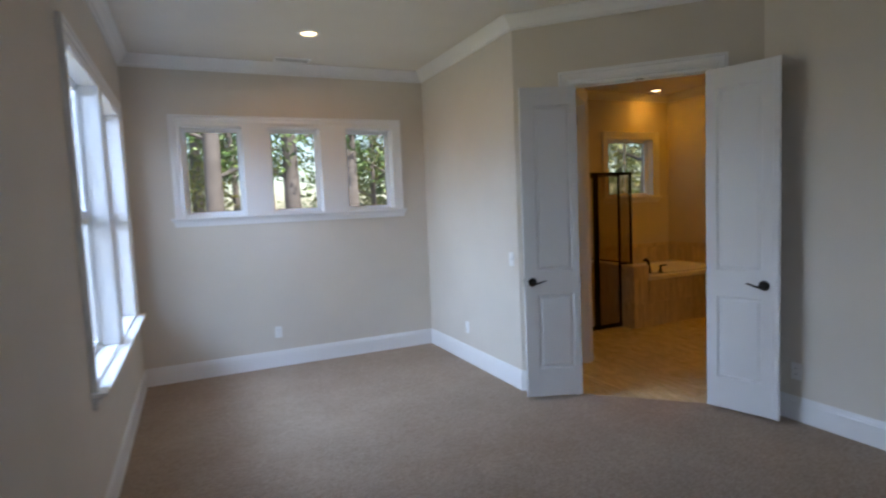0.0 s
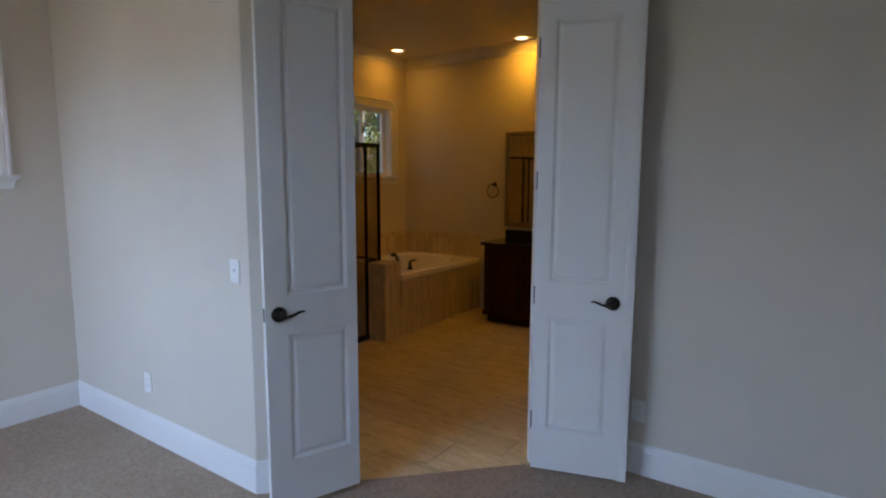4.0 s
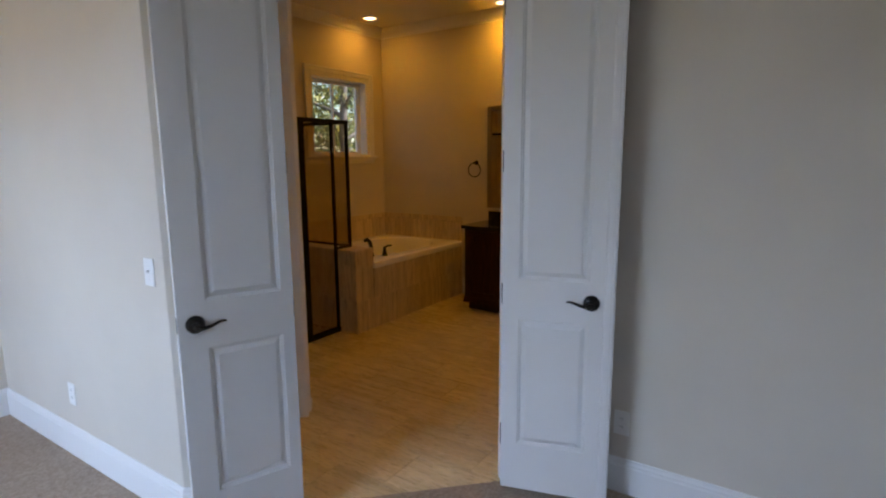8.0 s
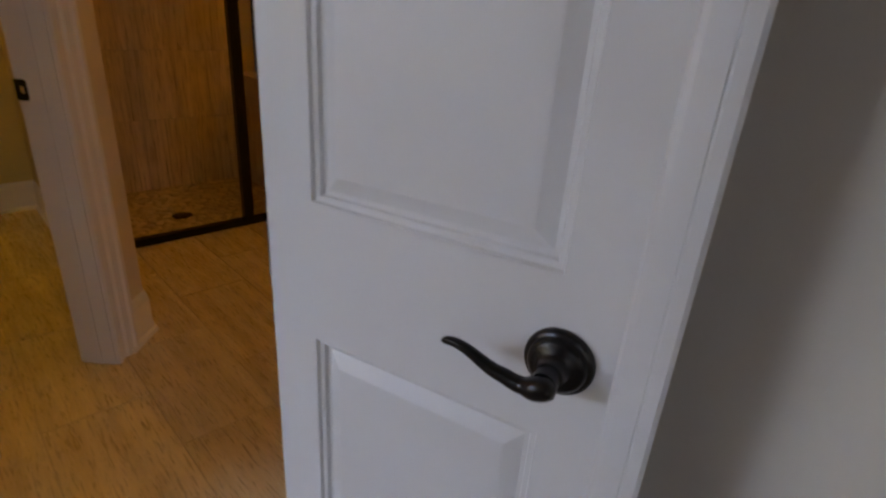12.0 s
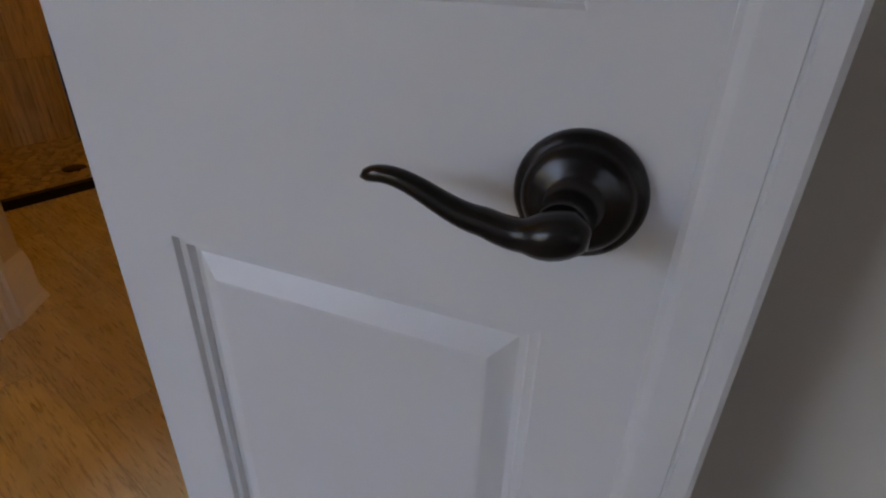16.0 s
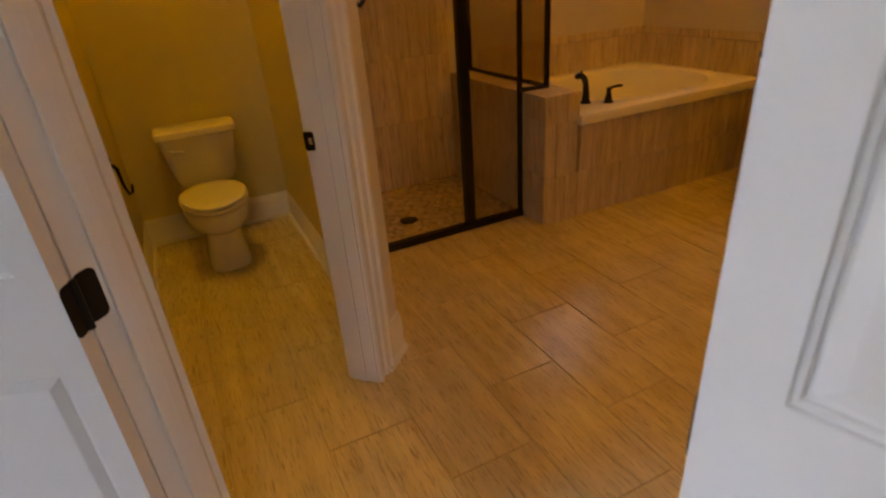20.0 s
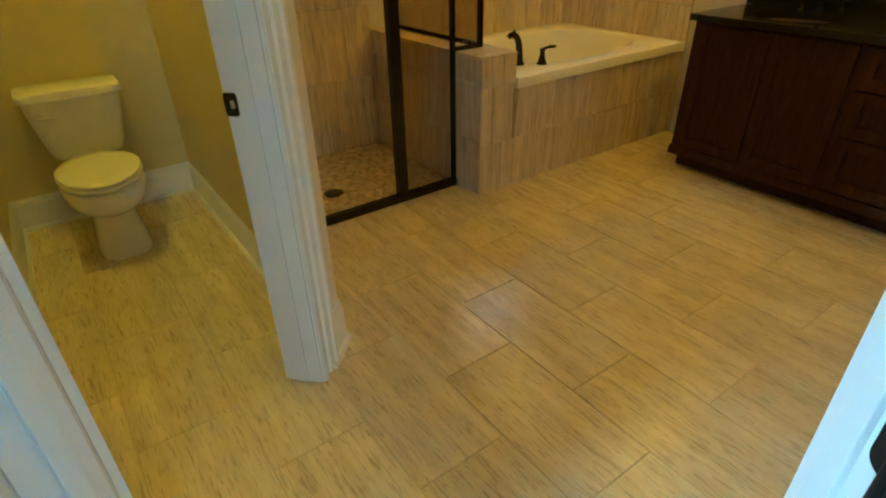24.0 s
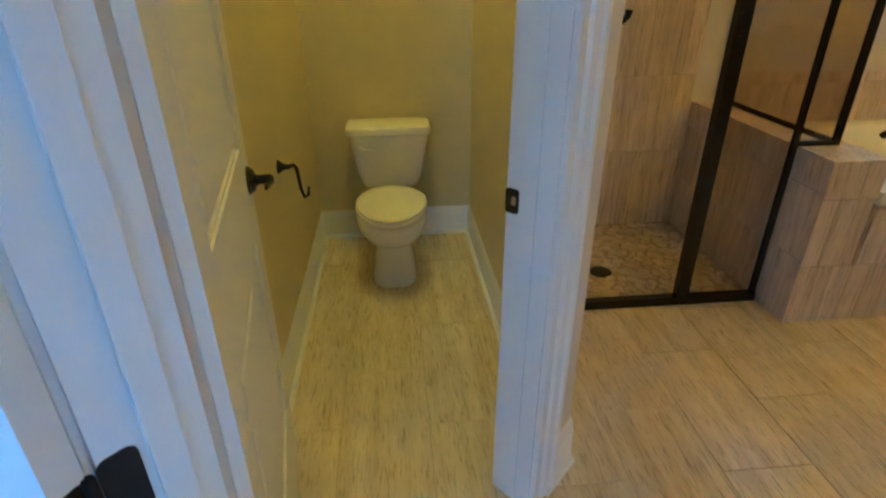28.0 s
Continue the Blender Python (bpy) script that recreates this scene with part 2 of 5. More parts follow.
def lathe(bm, profile, m=None, n=32):
    m = m or Matrix()
    rings = [[m @ Vector((r * math.cos(2 * math.pi * i / n), r * math.sin(2 * math.pi * i / n), z)) for i in range(n)] for r, z in profile]
    ring_mesh(bm, rings)


def tube(bm, pts, radii, n=12, flat=1.0):
    pts = [Vector(p) for p in pts]
    rings = []
    side = None
    for i, p in enumerate(pts):
        d = (pts[min(i + 1, len(pts) - 1)] - pts[max(i - 1, 0)]).normalized()
        if side is None:
            side = d.cross(Vector((0, 0, 1)))
            if side.length < 0.1:
                side = d.cross(Vector((0, 1, 0)))
        side = (side - d * side.dot(d)).normalized()
        up = side.cross(d)
        r = radii[i] if isinstance(radii, (list, tuple)) else radii
        rings.append([p + side * (r * flat * math.cos(2 * math.pi * k / n)) + up * (r * math.sin(2 * math.pi * k / n)) for k in range(n)])
    ring_mesh(bm, rings)


def link_mesh(name, bm, mat, smooth=None):
    bmesh.ops.recalc_face_normals(bm, faces=bm.faces)
    me = bpy.data.meshes.new(name)
    bm.to_mesh(me)
    bm.free()
    for mt in mat if isinstance(mat, (list, tuple)) else [mat]:
        me.materials.append(mt)
    if smooth:
        me.shade_smooth()
        me.set_sharp_from_angle(angle=radians(smooth))
    return new(name, me)


def part(name, bm, mat, parent=None, label="", smooth=None):
    ob = link_mesh(name, bm, mat, smooth)
    ob.parent = parent
    if label:
        ob["label"] = label
    return ob


def structure(name, bm, mat, label, category, smooth=None):
    return tagged(link_mesh(name, bm, mat, smooth), label, category, kind="structure")


def empty(name, m, label, category, group="", kind=""):
    ob = new(name)
    ob.matrix_world = m
    return tagged(ob, label, category, group, kind)


def frame2(p0, p1, z=0.0):
    """A matrix whose x runs from p0 to p1 and whose y points to the left of it."""
    d = (Vector(p1) - Vector(p0)).normalized()
    return Matrix(((d.x, -d.y, 0, p0[0]), (d.y, d.x, 0, p0[1]), (0, 0, 1, z), (0, 0, 0, 1)))


def wall_with_holes(name, p0, p1, thick, z1, holes, label, mat=None):
    """A wall from p0 to p1, its room face on that line and its body to the left, with holes (s0, s1, z0, z1)."""
    length = (Vector(p1) - Vector(p0)).length
    bm = bmesh.new()
    s = 0.0
    for a, b, lo, hi in sorted(holes):
        if a > s:
            box(bm, s, a, 0, thick, 0, z1)
        if lo > 0:
            box(bm, a, b, 0, thick, 0, lo)
        if hi < z1:
            box(bm, a, b, 0, thick, hi, z1)
        s = b
    if s < length:
        box(bm, s, length, 0, thick, 0, z1)
    bmesh.ops.transform(bm, matrix=frame2(p0, p1), verts=bm.verts)
    return structure(name, bm, mat or WALL, label, "wall")


def moulding(bm, path, profile, closed=False):
    """Sweep a profile of (out, z) along a plan line with the room on its right, mitred at the corners."""
    pts = [Vector(p) for p in path]
    n = len(pts)
    rings = []
    for i, p in enumerate(pts):
        dirs = []
        if closed or i > 0:
            dirs.append((p - pts[i - 1]).normalized())
        if closed or i < n - 1:
            dirs.append((pts[(i + 1) % n] - p).normalized())
        norms = [Vector((d.y, -d.x)) for d in dirs]
        if len(norms) == 2:
            b = norms[0] + norms[1]
            b = b / max(b.dot(norms[0]), 0.2)
        else:
            b = norms[0]
        rings.append([(p.x + b.x * o, p.y + b.y * o, z) for o, z in profile])
    if closed:
        rings.append(rings[0])
    vs = [[bm.verts.new(q) for q in r] for r in rings]
    k = len(profile)
    for a, b in zip(vs, vs[1:]):
        for i in range(k):
            bm.faces.new((a[i], a[(i + 1) % k], b[(i + 1) % k], b[i]))
    if not closed:
        bm.faces.new(vs[0])
        bm.faces.new(vs[-1][::-1])


BASE_H = 0.178
BASE = [(0, 0), (0.015, 0), (0.015, 0.140), (0.012, 0.148), (0.012, 0.158), (0.008, 0.166), (0.006, BASE_H), (0, BASE_H)]
SHOE = [(0.0155, 0.0), (0.031, 0.0), (0.030, 0.008), (0.025, 0.015), (0.0155, 0.019)]
CROWN = [(0, CEIL - 0.105), (0.012, CEIL - 0.105), (0.014, CEIL - 0.090), (0.030, CEIL - 0.080), (0.052, CEIL - 0.048), (0.072, CEIL - 0.026), (0.080, CEIL - 0.014), (0.090, CEIL - 0.012), (0.090, CEIL - 0.001), (0, CEIL - 0.001)]

# ---- plan ----
XW, YN, XN, XE, YS = -0.515, 5.74, 2.388, 3.63, -3.3   # bedroom: west, north, nook east, east, south faces
DS = 6.241                                           # bedroom face of the slanted door wall: x + y
YB, XB, YBS = 6.11, 6.47, 1.5                        # bathroom: north, east, south faces
XWI, XWO = 3.455, 3.52                               # toilet room east wall: inner and outer face
XNI = XN + 0.19                                      # toilet room west face
R2 = math.sqrt(2)
DC = 0.106                                           # thickness of the slanted wall
WS = 0.824                                           # bath face of the toilet room's slanted wall: y - x
WT = 0.115


def duv(u, v):
    """Plan place from u along the slanted door wall and v across it."""
    return ((u + v) / R2, (v - u) / R2)


def wuv(u, w):
    """Plan place from u along the toilet room's slanted wall and w across it."""
    return ((u - w) / R2, (u + w) / R2)


V0 = DS / R2
V1 = V0 + DC
OL, OR, OH = -0.566, 0.385, 2.440                    # the double door's clear opening
WL, WR, WH = 4.558, 5.33, 2.44                       # the toilet room's clear opening
W0 = WS / R2
W1 = W0 + WT
CORNER_L = (XN, DS - XN)
CORNER_R = (XE, DS - XE)
JAMB = 0.02

# ---- setting: walls, floors, ceiling ----
NWIN = [(-0.062, 0.490), (0.715, 1.245), (1.49, 2.018)]
NZ0, NZ1 = 1.558, 2.42
WWIN = [(3.22, 4.23), (4.35, 5.36)]
SWIN = [(-2.45, -1.44), (-1.32, -0.31)]             # unseen double window, added to light the east wall
# unseen south window, added for daylight on the toilet door jamb
PWIN = [(1.15, 1.95)]
WZ0, WZ1 = 0.74, 2.44
BWIN, BZ0, BZ1 = (5.33, 6.175), 1.575, 2.40
wall_with_holes("wall_west", (XW, YS), (XW, YN + 0.19), 0.19, CEIL, [(a - YS, b - YS, WZ0, WZ1) for a, b in SWIN + WWIN], "beige painted bedroom wall with tall double windows, the south one added")
wall_with_holes("wall_north", (XW, YN), (XN, YN), 0.19, CEIL, [(a - XW, b - XW, NZ0, NZ1) for a, b in NWIN], "beige painted bedroom wall under three small windows")
bm = bmesh.new()
box(bm, XN, XNI, CORNER_L[1], YB + 0.19, 0, CEIL)
structure("wall_nook", bm, WALL, "beige painted wall between bedroom and toilet room", "wall")
bm = bmesh.new()
box(bm, XE, XE + 0.12, YS, CORNER_R[1], 0, CEIL)
structure("wall_east", bm, WALL, "long beige painted bedroom wall beside the double door", "wall")
wall_with_holes("wall_south", (XE + 0.12, YS), (XW - 0.19, YS), 0.19, CEIL, [(XE + 0.12 - b, XE + 0.12 - a, WZ0, WZ1) for a, b in PWIN], "unseen beige bedroom wall with one window added for light")
ul, ur = (CORNER_L[0] - CORNER_L[1]) / R2, (CORNER_R[0] - CORNER_R[1]) / R2
wall_with_holes("wall_slanted", duv(ul, V0), duv(ur + 0.10, V0), DC, CEIL, [(OL - JAMB - ul, OR + JAMB - ul, 0, OH + JAMB)], "slanted beige wall around the double door")
u_end = ((XWO + XWO + WS)) / R2
wall_with_holes("wall_toilet_front", wuv(V1 - 0.02, W0), wuv(u_end, W0), WT, CEIL, [(WL - JAMB - V1 + 0.02, WR + JAMB - V1 + 0.02, 0, WH + JAMB)], "slanted beige wall around the toilet room door")
bm = bmesh.new()
prism(bm, [(XWI, XWO + WS - 0.02), (XWO, XWO + WS), (XWO, YB), (XWI, YB)], 0, CEIL)
structure("wall_toilet_side", bm, WALL, "beige painted wall between toilet room and shower", "wall")
wall_with_holes("wall_bath_north", (XNI, YB), (XB + 0.15, YB), 0.19, CEIL, [(BWIN[0] - XNI, BWIN[1] - XNI, BZ0, BZ1)], "beige painted bathroom wall with a square window")
bm = bmesh.new()
box(bm, XB, XB + 0.15, YBS, YB, 0, CEIL)
structure("wall_bath_east", bm, WALL, "beige painted bathroom wall behind tub and vanity", "wall")
bm = bmesh.new()
box(bm, XE + 0.12, XB + 0.15, YBS - 0.15, YBS, 0, CEIL)
structure("wall_bath_south", bm, WALL, "plain beige bathroom wall", "wall")
bm = bmesh.new()
box(bm, XW - 0.19, XB + 0.15, YS - 0.15, YB + 0.19, CEIL, CEIL + 0.2)
structure("ceiling", bm, CEILING, "smooth cream painted ceiling", "ceiling")

# thin skin on the toilet room's wall faces, its lamp's golden light painted in
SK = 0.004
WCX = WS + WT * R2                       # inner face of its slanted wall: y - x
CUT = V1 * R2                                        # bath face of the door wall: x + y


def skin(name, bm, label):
    return structure(name, bm, WCLITWALL, label, "wall")


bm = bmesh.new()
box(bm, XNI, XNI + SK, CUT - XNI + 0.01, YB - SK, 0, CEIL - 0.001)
skin("wall_toilet_west", bm, "beige toilet room wall behind its open door, golden lamplight painted in")
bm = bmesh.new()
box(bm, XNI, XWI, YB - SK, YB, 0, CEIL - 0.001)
skin("wall_toilet_back", bm, "beige wall behind the toilet, golden lamplight painted in")
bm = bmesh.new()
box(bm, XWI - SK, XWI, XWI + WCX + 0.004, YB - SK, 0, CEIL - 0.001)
skin("wall_toilet_east", bm, "beige toilet room wall beside the toilet, golden lamplight painted in")
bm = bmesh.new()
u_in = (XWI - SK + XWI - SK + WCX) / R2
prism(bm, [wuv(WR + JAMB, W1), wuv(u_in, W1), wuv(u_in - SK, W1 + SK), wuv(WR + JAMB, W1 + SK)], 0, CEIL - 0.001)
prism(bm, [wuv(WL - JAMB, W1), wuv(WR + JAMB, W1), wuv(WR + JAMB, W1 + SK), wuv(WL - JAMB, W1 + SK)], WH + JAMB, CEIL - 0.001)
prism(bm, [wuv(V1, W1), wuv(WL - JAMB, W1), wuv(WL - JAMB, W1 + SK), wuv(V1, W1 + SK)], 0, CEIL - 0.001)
skin("wall_toilet_door", bm, "beige toilet room wall round its door, golden lamplight painted in")

VJ = V0 + 0.02                                       # where carpet meets tile
bm = bmesh.new()
jx = VJ * R2
prism(bm, [(XW - 0.05, YS - 0.05), (XE + 0.02, YS - 0.05), (XE + 0.02, jx - XE - 0.02), (XN, jx - XN), (XN, YN + 0.02), (XW - 0.05, YN + 0.02)], -0.04, 0.011)
structure("floor", bm, CARPET, "beige cut-pile bedroom carpet", "carpet")


def clip(poly, nx, ny, d):
    """The part of a polygon where nx*x + ny*y >= d."""
    out = []
    for i, p in enumerate(poly):
        q = poly[(i + 1) % len(poly)]
        a, b = nx * p[0] + ny * p[1] - d, nx * q[0] + ny * q[1] - d
        if a >= 0:
            out.append(p)
        if a * b < 0:
            t = a / (a - b)
            out.append((p[0] + t * (q[0] - p[0]), p[1] + t * (q[1] - p[1])))
    return out


bm = bmesh.new()
prism(bm, [(XNI - 0.03, jx - XNI + 0.03), (XE + 0.10, jx - XE - 0.10), (XE + 0.10, YBS - 0.02), (XB + 0.02, YBS - 0.02), (XB + 0.02, YB + 0.02), (XNI - 0.03, YB + 0.02)], -0.05, -0.003)
bath_floor = structure("floor_bath", bm, FLOORGROUT, "tan grouted bathroom floor of long vein-cut tiles", "floor")

# ---- base and crown mouldings ----
CASE = 0.106


BASE_LOW = [(o, z * 0.94) for o, z in BASE]


def trim_run(name, path, profile, label, category, shoe=False):
    bm = bmesh.new()
    moulding(bm, path, profile)
    ob = structure(name, bm, TRIM, label, category)
    if shoe:
        bm = bmesh.new()
        moulding(bm, path, SHOE)
        part("shoe_mould", bm, TRIM, ob)
    return ob


trim_run("baseboard_bedroom", [(XE, YS), (XW, YS), (XW, YN), (XN, YN), CORNER_L, duv(OL - CASE, V0)], BASE, "tall white painted baseboard above the carpet", "baseboard")
trim_run("baseboard_bedroom_east", [duv(OR + CASE, V0), CORNER_R, (XE, YS)], BASE, "tall white painted baseboard above the carpet", "baseboard")
cr = [(XE, YS), (XW, YS), (XW, YN), (XN, YN), CORNER_L, CORNER_R]
bm = bmesh.new()
moulding(bm, cr, CROWN, closed=True)
structure("crown_bedroom", bm, TRIM, "white painted crown moulding", "crown moulding")
inner_sw = (XNI, V1 * R2 - XNI)
kx, ky = wuv(V1, W1)
trim_run("baseboard_toilet", [wuv(WL - 0.02, W1), (kx, ky), inner_sw, (XNI, YB), (XWI, YB), (XWI, XWI + W1 * R2), wuv(WR + CASE, W1)], BASE_LOW, "tall white baseboard with a rounded shoe in the toilet room", "baseboard", True)
trim_run("baseboard_bath_corner", [wuv(WR + 0.072, W0), (XWO, XWO + WS), (XWO, 5.14)], BASE, "white baseboard wrapped round a wall corner", "baseboard", True)
trim_run("baseboard_bath_east", [(XB, 4.97), (XB, 4.66)], BASE, "short piece of white baseboard beside the tub", "baseboard")
trim_run("baseboard_bath_west", [(XE + 0.12, YBS), (XE + 0.12, V1 * R2 - XE - 0.12), duv(OR + CASE, V1)], BASE, "white bathroom baseboard", "baseboard")
bm = bmesh.new()
cx, cy = wuv(V1, W0)
moulding(bm, [(XE + 0.12, YBS), (XE + 0.12, V1 * R2 - XE - 0.12), (cx, cy), (XWO, XWO + WS), (XWO, YB), (XB, YB), (XB, YBS)], CROWN, closed=True)
structure("crown_bath", bm, TRIM, "cream painted crown moulding", "crown moulding")

# ---- door casings and jambs ----
CASE_PROFILE = [(0, 0), (0.0, 0.010), (0.006, 0.016), (0.018, 0.017), (0.022, 0.010), (0.046, 0.010), (0.052, 0.019), (0.078, 0.022), (0.083, 0.018), (0.090, 0.027), (0.106, 0.027), (0.106, 0)]


def casing_side(bm, m, s, z1, direction, width=CASE):
    """An upright casing board whose inner edge stands at s; y of m points out of the wall."""
    k = width / CASE
    lo = [m @ Vector((s + direction * a * k, b, 0)) for a, b in CASE_PROFILE]
    hi = [m @ Vector((s + direction * a * k, b, z1 + a)) for a, b in CASE_PROFILE]
    ring_mesh(bm, [lo, hi])


def casing_head(bm, m, s0, s1, z):
    a0 = [m @ Vector((s0 - a, b, z + a)) for a, b in CASE_PROFILE]
    a1 = [m @ Vector((s1 + a, b, z + a)) for a, b in CASE_PROFILE]
    ring_mesh(bm, [a0, a1])


def door_frame(name, m, s0, s1, h, thick, label, near=(CASE, CASE), far=(CASE, CASE), proud=0.011):
    """Jambs, stops and casings of an opening; m: x along the wall, y into the body of the wall."""
    top = empty(name, m, label, "door frame", kind="structure")
    bm = bmesh.new()
    box(bm, s0 - JAMB, s0, -0.002, thick + 0.002, 0, h, 0.0015)
    part("jamb", bm, TRIM, top)
    bm = bmesh.new()
    box(bm, s1, s1 + JAMB, -0.002, thick + 0.002, 0, h, 0.0015)
    part("jamb", bm, TRIM, top)
    bm = bmesh.new()
    box(bm, s0 - JAMB, s1 + JAMB, -0.002, thick + 0.002, h, h + JAMB, 0.0015)
    part("head_jamb", bm, TRIM, top)
    a = 0.044
    for x0, x1, z0, z1, nm in ((s0, s0 + proud, 0, h, "stop"), (s1 - proud, s1, 0, h, "stop"), (s0 + proud, s1 - proud, h - proud, h, "head_stop")):
        bm = bmesh.new()
        box(bm, x0, x1, a, a + 0.034, z0, z1, min(0.002, proud * 0.4))
        part(nm, bm, TRIM, top)
    flip = Matrix.Diagonal((1, -1, 1, 1))
    for side, widths in ((flip, near), (Matrix.Translation((0, thick, 0)), far)):
        for s, d, w in ((s0 - 0.005, -1, widths[0]), (s1 + 0.005, 1, widths[1])):
            if w > 0:
                bm = bmesh.new()
                casing_side(bm, side, s, h + 0.005, d, w)
                part("casing", bm, TRIM, top)
        bm = bmesh.new()
        casing_head(bm, side, s0 - 0.005, s1 + 0.005, h + 0.005)
        part("head_casing", bm, TRIM, top)
    return top


M_DOUBLE = frame2(duv(0, V0), duv(1, V0))
double_frame = door_frame("door_frame_double", M_DOUBLE, OL, OR, OH, DC, "white moulded casing round the double door", far=(0.0, CASE), proud=0.009)
M_TOILET = frame2(wuv(0, W0), wuv(1, W0))
toilet_frame = door_frame("door_frame_toilet", M_TOILET, WL, WR, WH, WT, "white moulded casing round the toilet room door", near=(0.0, CASE), far=(0.0, CASE), proud=0.003)
bm = bmesh.new()
box(bm, -0.028, 0.028, -0.001, 0.0012, -0.012, 0.012)
catch = part("ball_catch", bm, BRONZE, double_frame, "small bronze ball catch plate")
catch.matrix_basis = pose((OL + OR) / 2, 0.02, OH - 0.0015, 90)


# ---- doors ----
def panelled_leaf(bm, w, h, t, panels):
    """A door leaf: x from the hinge edge, y 0..t, z 0..h, with raised panels on both faces."""
    xs = sorted({0.0, w, *(p[0] for p in panels), *(p[1] for p in panels)})
    zs = sorted({0.0, h, *(p[2] for p in panels), *(p[3] for p in panels)})
    for y, out in ((0.0, -1), (t, 1)):
        for x0, x1 in zip(xs, xs[1:]):
            for z0, z1 in zip(zs, zs[1:]):
                if any(abs(x0 - p[0]) < 1e-6 and abs(z0 - p[2]) < 1e-6 for p in panels):
                    rings = []
                    for inset, depth in ((0, 0), (0.0025, 0.0045), (0.008, 0.0055), (0.0105, 0.0108), (0.0155, 0.0114), (0.034, 0.0032), (0.0365, 0.0028)):
                        d = y - out * depth
                        rings.append([(x0 + inset, d, z0 + inset), (x1 - inset, d, z0 + inset), (x1 - inset, d, z1 - inset), (x0 + inset, d, z1 - inset)])
                    vs = [[bm.verts.new(q) for q in r] for r in rings]
                    for a, b in zip(vs, vs[1:]):
                        for i in range(4):
                            bm.faces.new((a[i], a[(i + 1) % 4], b[(i + 1) % 4], b[i]))
                    bm.faces.new(vs[-1])
                else:
                    bm.faces.new([bm.verts.new(q) for q in ((x0, y, z0), (x1, y, z0), (x1, y, z1), (x0, y, z1))])
    for q in (((0, 0, 0), (0, t, 0), (0, t, h), (0, 0, h)), ((w, 0, 0), (w, t, 0), (w, t, h), (w, 0, h)), ((0, 0, 0), (w, 0, 0), (w, t, 0), (0, t, 0)), ((0, 0, h), (w, 0, h), (w, t, h), (0, t, h))):
        bm.faces.new([bm.verts.new(p) for p in q])
    bmesh.ops.remove_doubles(bm, verts=bm.verts, dist=1e-5)


def lever(parent, x, z, y, out, toward):
    """A wave lever on a round rose; out: -1 or 1, the side; toward: -1 or 1, along x."""
    top = new("lever_handle")
    top.parent = parent
    top.matrix_basis = Matrix.Translation((x, y, z)) @ Matrix(((toward, 0, 0, 0), (0, out, 0, 0), (0, 0, 1, 0), (0, 0, 0, 1)))
    top["label"] = "oil-rubbed bronze wave lever handle"
    turn = Matrix.Rotation(radians(-90), 4, "X")
    bm = bmesh.new()
    lathe(bm, [(0.0345, 0.0), (0.0348, 0.0025), (0.0343, 0.0052), (0.0322, 0.0076), (0.0300, 0.0080), (0.0293, 0.0086), (0.0289, 0.0112), (0.0268, 0.0140), (0.0228, 0.0162), (0.0182, 0.0171), (0.0160, 0.0190)], turn, 48)
    part("rose", bm, BRONZE, top, smooth=45)
    bm = bmesh.new()
    lathe(bm, [(0.0165, 0.018), (0.0125, 0.022), (0.0115, 0.030), (0.0125, 0.040), (0.012, 0.046)], turn, 32)
    part("neck", bm, BRONZE, top, smooth=40)
    bm = bmesh.new()
    pts, rad = [], []
    for i in range(33):
        s = i / 32
        xx = -0.013 + 0.116 * s
        if s < 0.42:
            zz = 0.0045 - 0.010 * math.sin(math.pi * s / 0.42 * 0.75)
        elif s < 0.88:
            zz = -0.0026 + 0.0145 * (0.5 - 0.5 * math.cos(math.pi * (s - 0.42) / 0.46))
        else:
            zz = 0.0119 - 0.004 * ((s - 0.88) / 0.12) ** 2
        blob = 0.0118 * math.sqrt(max(0.0, 1 - ((s - 0.13) / 0.16) ** 2)) if s < 0.285 else 0
        thin = 0.0058 * (1 - s) + 0.0040
        tip = math.sqrt(max(0.02, 1 - max(0.0, (s - 0.93) / 0.07) ** 2))
        rad.append(max(blob, thin * (1 if s > 0.12 else 0)) * tip if s > 0.005 else 0.002)
        pts.append((xx, 0.050 - 0.002 * s, zz))
    tube(bm, pts, rad, 16)
    part("lever", bm, BRONZE, top, smooth=60)
    return top


def rounded_plate(bm, x0, x1, y0, y1, z0, z1, r=0.012):
    """A thin plate across x with its four corners rounded."""
    rim = []
    for cy, cz, a0 in ((y1 - r, z1 - r, 0), (y0 + r, z1 - r, 90), (y0 + r, z0 + r, 180), (y1 - r, z0 + r, 270)):
        rim += [(cy + r * math.cos(radians(a0 + 18 * k)), cz + r * math.sin(radians(a0 + 18 * k))) for k in range(6)]
    ring_mesh(bm, [[(x0, y, z) for y, z in rim], [(x1, y, z) for y, z in rim]])


def hinge_set(leaf, w_edge_y, zs, t, swing):
    for z in zs:
        bm = bmesh.new()
        lathe(bm, [(0.0055, -0.046), (0.0065, -0.044), (0.0065, 0.044), (0.0055, 0.046)], Matrix.Translation((-0.004, w_edge_y, z)), 14)
        h = part("hinge", bm, HINGE, leaf, "oil-rubbed bronze butt hinge", smooth=40)
        bm = bmesh.new()
        rounded_plate(bm, -0.0018, -0.0002, min(w_edge_y, w_edge_y + swing * 0.034), max(w_edge_y, w_edge_y + swing * 0.034), z - 0.046, z + 0.046)
        part("hinge_leaf", bm, HINGE, h)


